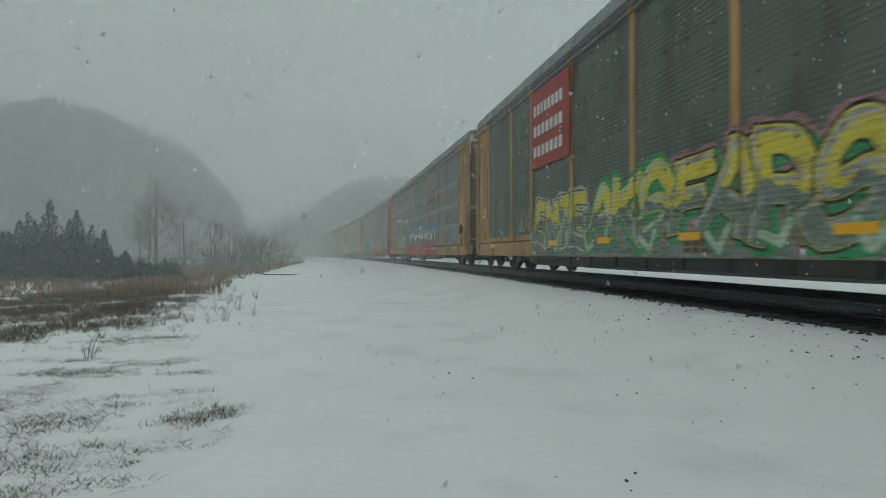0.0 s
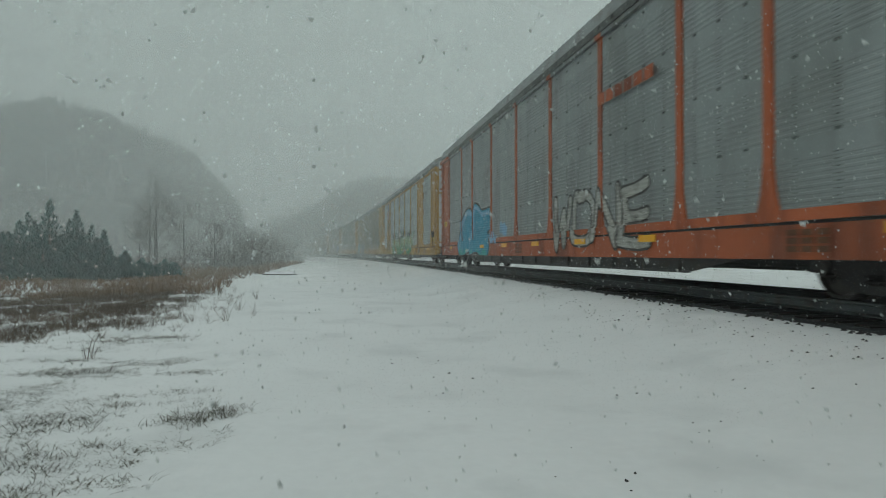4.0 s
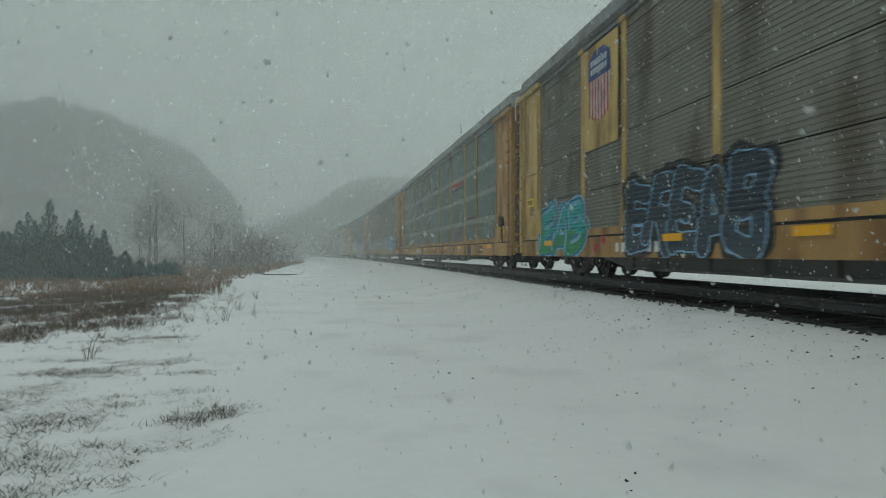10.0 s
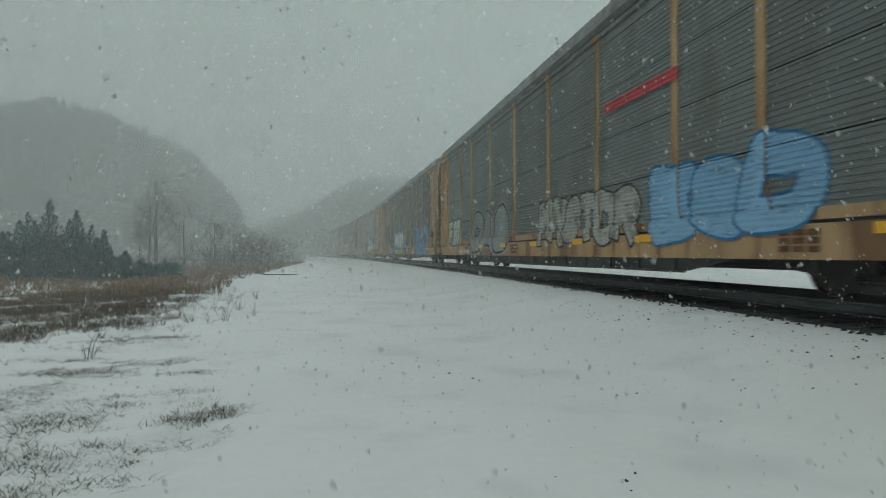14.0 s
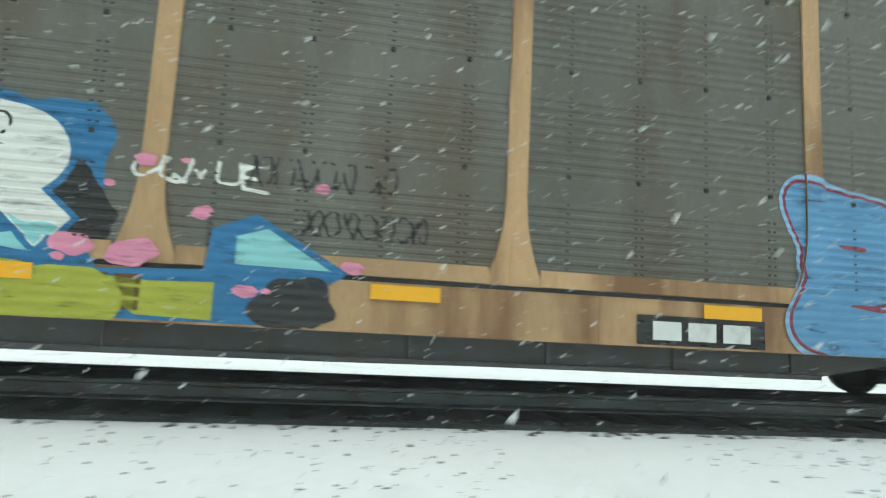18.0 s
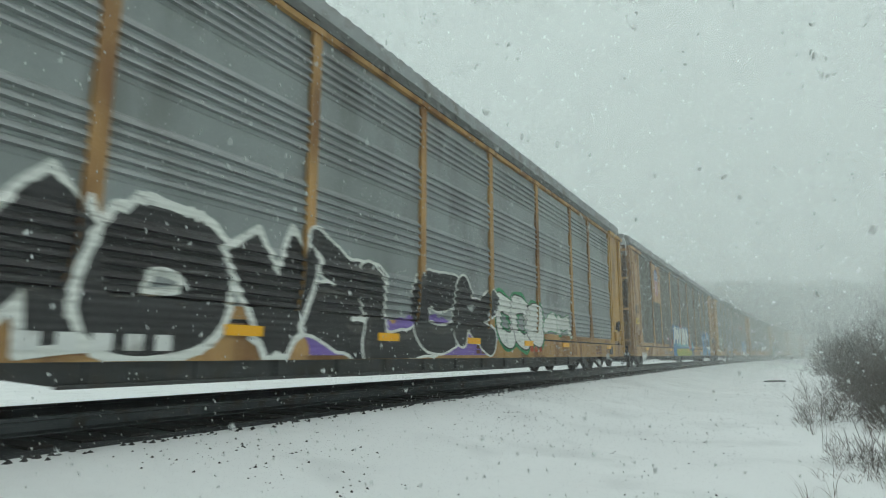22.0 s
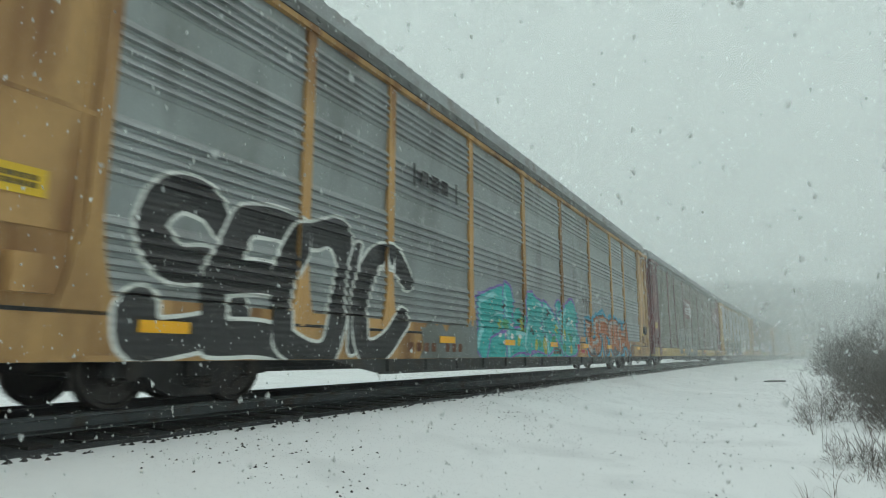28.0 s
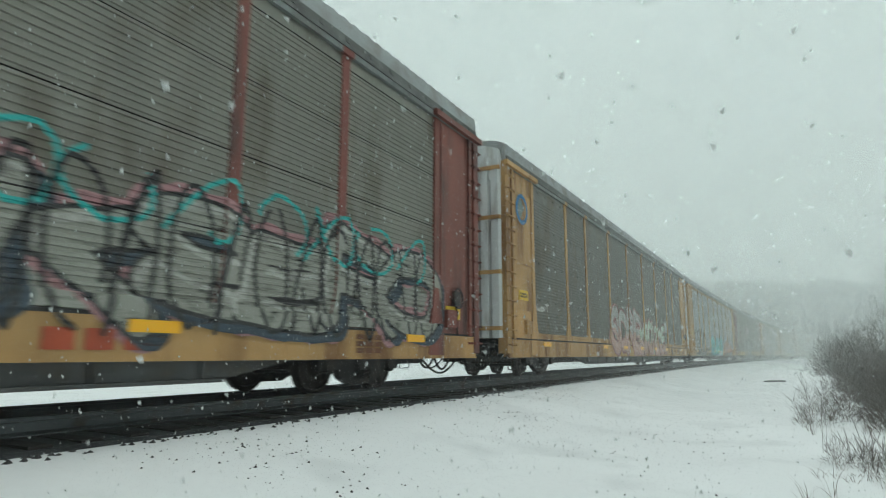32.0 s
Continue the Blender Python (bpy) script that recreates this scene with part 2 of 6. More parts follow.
    "grey_green": material("grey_green_spray", (0.17, 0.22, 0.19), 0.6, spread=0.3, ribs=True, wear=0.25),
    "dull_pink": material("dull_pink_spray", (0.36, 0.19, 0.2), 0.6, spread=0.25, ribs=True, wear=0.3),
    "bright_blue": material("bright_blue_spray", (0.02, 0.27, 0.42), 0.5, spread=0.2, ribs=True, wear=0.0),
    "brick_spray": material("brick_brown_spray", (0.2, 0.075, 0.055), 0.6, spread=0.25, ribs=True, wear=0.25),
    "dark_stencil": material("dark_stencil_paint", (0.045, 0.036, 0.03), 0.6, spread=0.3),
    "hose": material("black_rubber", (0.015, 0.015, 0.016), 0.7),
    "hill": material("wooded_hillside", (0.035, 0.036, 0.033), 0.95, spread=0.5, scale=0.06, fine=1.2, bump=0.0, dirt=(0.16, 0.17, 0.17), dirt_amount=0.25),
    "hill_trees": material("bare_hill_trees", (0.05, 0.048, 0.043), 0.95, spread=0.4, bump=0.0),
    "bark": material("grey_bark", (0.10, 0.092, 0.082), 0.9, spread=0.4, fine=30),
    "twig": material("grey_brown_twigs", (0.16, 0.148, 0.135), 0.9, spread=0.4),
    "cedar": material("cedar_needles", (0.022, 0.1, 0.098), 0.9, spread=0.5, scale=2, fine=25),
    "straw": material("dead_straw_grass", (0.215, 0.15, 0.105), 0.9, spread=0.4, scale=0.3, fine=5, bump=0),
    "weed": material("dark_dead_weeds", (0.15, 0.122, 0.098), 0.9, spread=0.5, scale=0.5, fine=5, bump=0),
    "tuft": material("grey_dead_grass", (0.115, 0.112, 0.085), 0.9, spread=0.5, bump=0),
    "flake": material("snowflake", (0.57, 0.6, 0.59), 0.9, spread=0.02, bump=0),
}


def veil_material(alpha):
    """Sheet added to stand in for snow mist: mostly see-through, scatters the sky's light."""
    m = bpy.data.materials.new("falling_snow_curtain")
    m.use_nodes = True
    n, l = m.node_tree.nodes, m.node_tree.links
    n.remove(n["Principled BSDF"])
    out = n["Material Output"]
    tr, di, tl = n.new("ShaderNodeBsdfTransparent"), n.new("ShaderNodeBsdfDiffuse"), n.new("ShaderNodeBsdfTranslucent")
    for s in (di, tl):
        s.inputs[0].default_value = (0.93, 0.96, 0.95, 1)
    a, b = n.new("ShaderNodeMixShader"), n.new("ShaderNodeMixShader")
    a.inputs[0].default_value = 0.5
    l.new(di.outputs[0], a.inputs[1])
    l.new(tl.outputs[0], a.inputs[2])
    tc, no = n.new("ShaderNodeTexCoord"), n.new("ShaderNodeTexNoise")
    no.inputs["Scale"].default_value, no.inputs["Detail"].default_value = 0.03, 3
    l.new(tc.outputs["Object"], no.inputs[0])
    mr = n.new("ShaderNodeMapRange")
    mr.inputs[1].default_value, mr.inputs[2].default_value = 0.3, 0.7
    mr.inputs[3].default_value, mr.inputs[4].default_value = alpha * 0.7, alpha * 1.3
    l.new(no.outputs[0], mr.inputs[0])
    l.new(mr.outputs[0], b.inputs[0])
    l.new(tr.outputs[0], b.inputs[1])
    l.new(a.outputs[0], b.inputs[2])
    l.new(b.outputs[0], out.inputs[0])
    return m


# ---- mesh helpers ----
class Shape:
    """Collects vertices and faces for one mesh."""

    def __init__(self):
        self.v, self.f = [], []

    def add(self, verts, faces):
        k = len(self.v)
        self.v.extend(verts)
        self.f.extend(tuple(i + k for i in f) for f in faces)
        return self

    def box(self, x0, x1, y0, y1, z0, z1):
        return self.add([(x0, y0, z0), (x1, y0, z0), (x1, y1, z0), (x0, y1, z0), (x0, y0, z1), (x1, y0, z1), (x1, y1, z1), (x0, y1, z1)],
                        [(0, 3, 2, 1), (4, 5, 6, 7), (0, 1, 5, 4), (1, 2, 6, 5), (2, 3, 7, 6), (3, 0, 4, 7)])

    def prism(self, outline, a0, a1, axis="y"):
        """Extrude a closed outline of (a, b) from a0 to a1 along the axis."""
        n = len(outline)
        put = {"y": lambda p, t: (p[0], t, p[1]), "x": lambda p, t: (t, p[0], p[1]), "z": lambda p, t: (p[0], p[1], t)}[axis]
        verts = [put(p, a0) for p in outline] + [put(p, a1) for p in outline]
        faces = [tuple(range(n)), tuple(range(2 * n - 1, n - 1, -1))]
        faces += [(i, i + n, (i + 1) % n + n, (i + 1) % n) for i in range(n)]
        return self.add(verts, faces)

    def tube(self, points, radii, sides=6):
        """A round rod along points, with a radius (or one radius) for each."""
        if not hasattr(radii, "__len__"):
            radii = [radii] * len(points)
        rings = []
        for i, p in enumerate(points):
            p = Vector(p)
            d = Vector(points[min(i + 1, len(points) - 1)]) - Vector(points[max(i - 1, 0)])
            d.normalize()
            side = d.cross(Vector((0, 0, 1)) if abs(d.z) < 0.9 else Vector((1, 0, 0))).normalized()
            other = d.cross(side)
            rings.append([tuple(p + (side * math.cos(a) + other * math.sin(a)) * radii[i]) for a in [2 * math.pi * k / sides for k in range(sides)]])
        verts = [v for r in rings for v in r]
        faces = [(i * sides + k, i * sides + (k + 1) % sides, (i + 1) * sides + (k + 1) % sides, (i + 1) * sides + k)
                 for i in range(len(points) - 1) for k in range(sides)]
        faces += [tuple(range(sides)), tuple(range(len(verts) - 1, len(verts) - sides - 1, -1))]
        return self.add(verts, faces)

    def sheet(self, rows):
        """A quad sheet through equally long rows of points."""
        w = len(rows[0])
        return self.add([p for r in rows for p in r], [(i * w + k, i * w + k + 1, (i + 1) * w + k + 1, (i + 1) * w + k)
                                                       for i in range(len(rows) - 1) for k in range(w - 1)])

    def mesh(self, name, mat, smooth=False):
        me = bpy.data.meshes.new(name)
        me.from_pydata(self.v, [], self.f)
        me.validate()
        bm = bmesh.new()
        bm.from_mesh(me)
        if len(bm.faces) < 20000:
            bmesh.ops.recalc_face_normals(bm, faces=bm.faces)
        bm.to_mesh(me)
        bm.free()
        me.materials.append(mat)
        if smooth:
            me.shade_smooth()
        return me


def part(name, me, parent, label="", m=None):
    ob = new(name, me)
    ob.parent = parent
    if m is not None:
        ob.matrix_basis = m
    if label:
        ob["label"] = label
    return ob


# ---- the track: a wide curve with the camera on its inner side ----
CURVE_R, SIDE_D, FACING = 1417.3, 5.784, radians(80.552)
NORMAL = Vector((math.sin(FACING), math.cos(FACING), 0))
ALONG = Vector((math.cos(FACING), -math.sin(FACING), 0))
HUB = -(CURVE_R - SIDE_D) * NORMAL
RAIL_Z = EYE_Z - 0.616
CENTRE = SIDE_D + 1.55


def on_curve(s, q, z=0.0):
    """The place s metres along the track (the way the train goes), q metres out from the camera's spot."""
    a = s / CURVE_R
    p = HUB + (CURVE_R - SIDE_D + q) * (math.cos(a) * NORMAL + math.sin(a) * ALONG)
    return Vector((p.x, p.y, z))


def curve_pose(s, z=RAIL_Z, q=CENTRE):
    a = s / CURVE_R
    d = -math.sin(a) * NORMAL + math.cos(a) * ALONG
    p = on_curve(s, q, z)
    return pose(p.x, p.y, z, 0, 0, math.degrees(math.atan2(d.y, d.x)))


# the train slows a little, and its speed wavers from second to second
def lead(t):
    """How far the head of the counted cars has come: the train slows a little."""
    x = t / 16 - 1
    return 179.978 + 189.315 * x - 10.1454 * x ** 2 + 4.6721 * x ** 3 - 1.7333 * x ** 4


def smooth(a, b, x):
    x = min(1, max(0, (x - a) / (b - a)))
    return x * x * (3 - 2 * x)


def ground_z(s, q):
    z = 0.44 * smooth(2.2, 5.7, q) - 0.12 * smooth(9.5, 13, q)
    z -= 0.35 * smooth(-3.5, -14, q) if q < -3.5 else 0
    near = math.exp(-(s * s + q * q) / 1600)
    z += 0.012 * noise.noise((s * 0.35, q * 0.35, 3)) * (0.4 + near) * smooth(5.9, 4.5, q)
    if q < -1.0:
        z += 0.06 * noise.noise((s * 0.9, q * 0.9, 8)) * smooth(-1, -2.5, q)
    return z


# ---- ground, track bed, rails, hills ----
def spaced(limit, step, grow):
    out, x, d = [0.0], 0.0, step
    while x < limit:
        x += d
        d *= grow
        out.append(x)
    return sorted({round(v, 3) for v in out} | {round(-v, 3) for v in out})


S_LINES = [s for s in spaced(1400, 0.45, 1.045)]
Q_LINES = sorted([q for q in spaced(900, 0.35, 1.11) if not 5.0 < q < 11] + [5.05, 5.35, 5.6, 5.8, 6.0, 6.3, 7.3, 8.3, 8.7, 9.2, 9.8, 10.4])
land = Shape().sheet([[tuple(on_curve(s, q, ground_z(s, q))) for s in S_LINES] for q in Q_LINES])
ground = tagged(new("ground", land.mesh("ground", M["snow"], smooth=True)), "snow-covered gravel road and field beside the railway", "ground", kind="structure")

S_TRACK = [i * 3.0 for i in range(-150, 151)]
bed = Shape().sheet([[tuple(on_curve(s, q, z + (0.012 * noise.noise((s * 2, q * 5, 0)) if 0 < k < 4 else 0))) for s in S_TRACK]
                     for k, (q, z) in enumerate(((5.93, 0.40), (6.05, 0.475), (CENTRE, 0.50), (8.55, 0.475), (8.75, 0.40)))])
tagged(new("track_bed", bed.mesh("track_bed", M["ballast"])), "dark wet ballast bare of snow under the rails", "track bed", kind="structure")

RAIL_OUTLINE = [(-0.07, -0.18), (0.07, -0.18), (0.07, -0.165), (0.012, -0.14), (0.012, -0.05), (0.037, -0.035), (0.037, -0.006), (0.03, 0),
                (-0.03, 0), (-0.037, -0.006), (-0.037, -0.035), (-0.012, -0.05), (-0.012, -0.14), (-0.07, -0.165)]
for side in (-1, 1):
    r = Shape().sheet([[tuple(on_curve(s, CENTRE + side * 0.7535 + a, RAIL_Z + b)) for s in S_TRACK] for a, b in RAIL_OUTLINE + RAIL_OUTLINE[:1]])
    tagged(new("rail", r.mesh("rail", M["rail"])), "dark worn steel rail with a polished head", "rail", group="rails of the track", kind="structure")

HILL_NEAR = [(-75, 36), (-48, 50), (-35.7, 52.6), (-32.8, 55), (-29.4, 52.7), (-25.2, 44.6), (-23.0, 40.3), (-21.7, 36.5), (-20.55, 28.5), (-19.4, 23.5), (-18.55, 18.5), (-18.1, 11), (-17.5, 4), (-16.8, 0)]
HILL_FAR = [(-17, 12), (-13.1, 24), (-11.1, 33), (-9.1, 42.6), (-7, 48.6), (-4.4, 49), (5, 44), (40, 40), (120, 38), (158, 36), (166, 41), (175, 38), (186, 33), (205, 40), (260, 45), (300, 30), (345, 10)]


def profile(table, a):
    """A smooth skyline through the table's heights."""
    for i in range(len(table) - 1):
        (a0, h0), (a1, h1) = table[i], table[i + 1]
        if a0 <= a <= a1:
            f = (a - a0) / (a1 - a0)
            s0 = (h1 - table[max(i - 1, 0)][1]) / (a1 - table[max(i - 1, 0)][0])
            s1 = (table[min(i + 2, len(table) - 1)][1] - h0) / (table[min(i + 2, len(table) - 1)][0] - a0)
            w = a1 - a0
            return max(0.0, h0 * (1 + 2 * f) * (1 - f) ** 2 + h1 * f * f * (3 - 2 * f) + w * (s0 * f * (1 - f) ** 2 - s1 * f * f * (1 - f)))
    return 0.0


def hill(name, table, r0, r1, step, label, lift=1.0):
    rows, trees = [], Shape()
    a0, a1 = table[0][0], table[-1][0]
    steps = int((a1 - a0) / step)
    for k in range(14):
        f = k / 13
        row = []
        for i in range(steps + 1):
            a = a0 + (a1 - a0) * i / steps
            r = r0 + (r1 - r0) * f
            h = lift * profile(table, a) * math.sin(min(1, f * 1.25) * math.pi / 2) 
            h *= 1 + 0.05 * noise.noise((a * 0.35, f * 3, 2))
            x, y = r * math.sin(radians(a)), r * math.cos(radians(a))
            row.append((x, y, h - 1.2))
            if h > 2 and k > 2:
                for _ in range(3):
                    b, t = random.uniform(-step / 2, step / 2), random.uniform(3, 7)
                    w = t * random.uniform(0.07, 0.2)
                    rr = r + random.uniform(-6, 6)
                    c = Vector((rr * math.sin(radians(a + b)), rr * math.cos(radians(a + b)), h - 2.5))
                    e = Vector((math.cos(radians(a)), -math.sin(radians(a)), 0))
                    n = Vector((math.sin(radians(a)), math.cos(radians(a)), 0))
                    trees.add([tuple(c - e * w), tuple(c + e * w), tuple(c + n * w), tuple(c + Vector((0, 0, t)) - e * w * 0.5), tuple(c + Vector((0, 0, t * 1.1)) + e * w * 0.4),
                               tuple(c + Vector((0, 0, t)) + n * w * 0.5)], [(0, 1, 4, 3), (1, 2, 5, 4), (2, 0, 3, 5), (3, 4, 5)])
        rows.append(row)
    ob = tagged(new(name, Shape().sheet(rows).mesh(name, M["hill"], smooth=True)), label, "hill", kind="structure")
    wood = tagged(new(name + "_trees", trees.mesh("trees", M["hill_trees"])), "bare winter woods on the misty hill", "woods", kind="stuff")
    return ob


hill("hill_near", HILL_NEAR, 136, 213, 0.4, "steep wooded hill fading into snow mist", 0.69)
hill("hill_far", HILL_FAR, 196, 254, 0.7, "distant wooded ridge almost lost in mist", 0.56)

# ---- see-through shells added in place of mist, to dim the distance ----
# the innermost shell is added to lift the dark tones of near things
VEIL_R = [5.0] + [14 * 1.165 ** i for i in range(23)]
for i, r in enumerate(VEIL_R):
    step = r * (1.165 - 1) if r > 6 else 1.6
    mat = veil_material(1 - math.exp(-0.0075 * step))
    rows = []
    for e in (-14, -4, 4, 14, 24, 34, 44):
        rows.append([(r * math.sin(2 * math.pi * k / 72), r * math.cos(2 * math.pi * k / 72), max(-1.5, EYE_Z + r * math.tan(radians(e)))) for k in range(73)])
    v = tagged(new("snow_haze", Shape().sheet(rows).mesh("snow_haze", mat, smooth=True)), "thin see-through shell added in place of snow mist", "falling snow", kind="stuff")

# ---- the auto rack cars ----
HALF = 15.2
PITCH = 31.7
SIDE_Y = 1.55
SILL0, SILL1, PANEL0, PANEL1, EAVE = 0.54, 1.0, 1.05, 5.42, 5.56
POSTS = {"a": (-10.2, -8.0, -4.8, -1.6, 1.6, 4.8, 8.0, 10.2), "b": (-10.1, -7.95, -4.8, -1.6, 1.6, 4.8, 7.95, 10.1)}
CORNER = {"a": 13.25, "b": 13.3}
MESHES = {}


def cached(key, build):
    if key not in MESHES:
        MESHES[key] = build()
    return MESHES[key]


def panel_profile(style):
    """Depth of the sheet steel over its height, as (height, depth)."""
    out = []
    if style in ("fine", "corrugated"):
        pitch, rise = 0.088, 0.008 if style == "fine" else 0.022
        z, k = PANEL0, 0
        while z < PANEL1 - pitch:
            if k % 12 in (9, 10, 11):
                # a smooth band between the pressed ribs
                out += [(z + 0.004, 0.006), (z + pitch - 0.004, 0.006)]
            else:
                out += [(z, 0.0), (z + pitch * 0.40, 0.0), (z + pitch * 0.56, rise), (z + pitch * 0.84, rise)]
            z += pitch
            k += 1
    elif style == "ribbed":
        z = PANEL0
        band = 0
        while z < PANEL1 - 0.5:
            for _ in range(5 if band else 7):
                out += [(z, 0.0), (z + 0.035, 0.0), (z + 0.05, 0.045), (z + 0.075, 0.038), (z + 0.115, 0.016), (z + 0.13, 0.0)]
                z += 0.135
            out += [(z, 0.0), (z + 0.02, -0.012), (z + 0.36, -0.012), (z + 0.38, 0.0)]
            z += 0.40
            band += 1
    elif style == "boards":
        z = PANEL0
        for k in range(4):
            top = PANEL0 + 1.04 * (k + 1)
            while z < top - 0.10:
                out += [(z, 0.0), (z + 0.035, 0.0), (z + 0.045, 0.02), (z + 0.078, 0.02)]
                z += 0.085
            out += [(top - 0.045, 0.0), (top - 0.04, -0.05), (top - 0.005, -0.05)]
            z = top
        out += [(z + 0.01, 0.0)]
    else:
        out = [(PANEL0, 0.0), (PANEL0 + 1.5, 0.0), (PANEL0 + 1.52, 0.012), (PANEL0 + 3.0, 0.012), (PANEL0 + 3.02, 0.0)]
    return out + [(PANEL1, 0.0)]


def panel_mesh(width, style, mat):
    def build():
        prof = panel_profile(style)
        sh = Shape().sheet([[(-width / 2, -SIDE_Y - d, z), (width / 2, -SIDE_Y - d, z)] for z, d in prof])
        sh.sheet([[(-width / 2, -SIDE_Y + 0.08, z), (width / 2, -SIDE_Y + 0.08, z)] for z in (PANEL0, PANEL1)])
        me = sh.mesh("side_panel", mat)
        # the joints between boards are open and black
        me.materials.append(M["seam"])
        for p in me.polygons:
            if 0.02 < p.center.y + SIDE_Y < 0.07:
                p.material_index = 1
        return me
    return cached(("panel", round(width, 2), style, mat.name), build)


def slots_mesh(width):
    """Columns of flat dark patches on a side sheet: air slots, their shade given as colour."""
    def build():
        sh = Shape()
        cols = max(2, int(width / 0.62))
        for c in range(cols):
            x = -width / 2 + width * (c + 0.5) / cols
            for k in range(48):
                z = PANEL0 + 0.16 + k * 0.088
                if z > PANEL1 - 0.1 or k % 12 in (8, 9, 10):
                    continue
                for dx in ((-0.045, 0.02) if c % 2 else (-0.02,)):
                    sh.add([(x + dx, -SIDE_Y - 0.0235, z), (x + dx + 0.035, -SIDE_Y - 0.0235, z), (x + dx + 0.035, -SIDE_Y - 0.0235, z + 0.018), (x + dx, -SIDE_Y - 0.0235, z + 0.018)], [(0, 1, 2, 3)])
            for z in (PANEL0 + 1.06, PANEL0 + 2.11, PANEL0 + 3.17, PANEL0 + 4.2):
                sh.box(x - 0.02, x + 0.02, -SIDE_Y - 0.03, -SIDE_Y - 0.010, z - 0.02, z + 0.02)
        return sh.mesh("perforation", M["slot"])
    return cached(("slots", round(width, 2)), build)


def post_half(z, flare):
    """Half the width of a post, which spreads in a hollow curve down to the sill."""
    w, h = (0.27, 1.85) if flare else (0.2, 1.6)
    f = min(1.0, max(0.0, (h - z) / (h - 1.06)))
    return 0.1 + (w - 0.1) * f * f


def post_mesh(mat, flare, proud):
    def build():
        y0 = -SIDE_Y - proud
        sh = Shape().box(-0.1, 0.1, y0, -SIDE_Y + 0.05, 0.98, EAVE - 0.04)
        sh.box(-0.15, 0.15, -SIDE_Y - 0.078, -SIDE_Y, EAVE - 0.16, EAVE - 0.03)
        w, h = (0.27, 1.85) if flare else (0.2, 1.6)
        foot = [(post_half(z, flare), z) for z in (0.60, 1.06, 1.15, 1.25, 1.36, 1.5, 1.66, h)]
        sh.prism([(-a, z) for a, z in foot] + [(a, z) for a, z in reversed(foot)], y0 - 0.010, y0 + 0.04)
        sh.box(-0.045, 0.045, y0 - 0.016, y0 - 0.010, 1.0, 1.5)
        for z in (2.3, 3.1, 3.9, 4.7):
            for x in (-0.07, 0.07):
                sh.box(x - 0.012, x + 0.012, y0 - 0.008, y0, z - 0.012, z + 0.012)
        return sh.mesh("post", mat)
    return cached(("post", mat.name, flare, proud), build)


def sill_mesh(mat):
    def build():
        sh = Shape().box(-HALF + 0.15, HALF - 0.15, -SIDE_Y - 0.05, -SIDE_Y + 0.12, SILL0, SILL1)
        sh.box(-HALF + 0.15, HALF - 0.15, -SIDE_Y - 0.066, -SIDE_Y - 0.05, SILL0, SILL0 + 0.03)
        sh.box(-HALF + 0.15, HALF - 0.15, -SIDE_Y - 0.057, -SIDE_Y - 0.05, SILL1 - 0.03, SILL1)
        for k in range(-13, 14):
            sh.box(k * 1.13 - 0.02, k * 1.13 + 0.02, -SIDE_Y - 0.057, -SIDE_Y - 0.05, SILL0 + 0.03, SILL1 - 0.03)
        return sh.mesh("side_sill", mat)
    return cached(("sill", mat.name), build)


def rail_mesh(width, mat):
    return cached(("brd", round(width, 2), mat.name), lambda: Shape().box(-width / 2, width / 2, -SIDE_Y - 0.052, -SIDE_Y - 0.024, PANEL0 - 0.015, PANEL0 + 0.14).mesh("kick_plate", mat))


def seam_mesh(mat):
    return cached(("seam",), lambda: Shape().box(-HALF + 0.3, HALF - 0.3, -SIDE_Y - 0.058, -SIDE_Y + 0.1, SILL1 - 0.012, SILL1 + 0.028).mesh("deck_seam", mat))


def roof_mesh(mat):
    def build():
        sh = Shape()
        arc = [(-1.60, EAVE - 0.04), (-1.60, EAVE + 0.14), (-1.57, EAVE + 0.46), (-1.3, EAVE + 0.57), (-0.75, EAVE + 0.62), (0, EAVE + 0.66),
               (0.75, EAVE + 0.62), (1.3, EAVE + 0.57), (1.57, EAVE + 0.46), (1.60, EAVE + 0.14), (1.60, EAVE - 0.04)]
        xs = []
        n = 92
        for k in range(n):
            x = -HALF + 0.05 + (2 * HALF - 0.1) * k / n
            w = (2 * HALF - 0.1) / n
            xs += [(x, 0), (x + w * 0.4, 0), (x + w * 0.5, 0.02), (x + w * 0.9, 0.02)]
        xs.append((HALF - 0.05, 0))
        sh.sheet([[(x, a, b + (d if 0 < i < 10 else 0)) for x, d in xs] for i, (a, b) in enumerate(arc)])
        for x in (-HALF + 0.05, HALF - 0.05):
            sh.add([(x, a, b) for a, b in arc], [tuple(range(len(arc)))])
        return sh.mesh("roof", mat)
    return cached(("roof", mat.name), build)


def eave_mesh(mat):
    def build():
        sh = Shape().box(-HALF + 0.1, HALF - 0.1, -SIDE_Y - 0.07, -SIDE_Y + 0.05, EAVE - 0.15, EAVE - 0.055)
        for k in range(56):
            x = -HALF + 0.4 + k * (2 * HALF - 0.8) / 55
            sh.box(x - 0.03, x + 0.03, -SIDE_Y - 0.085, -SIDE_Y - 0.07, EAVE - 0.14, EAVE - 0.065)
        return sh.mesh("eave_beam", mat)
    return cached(("eave", mat.name), build)


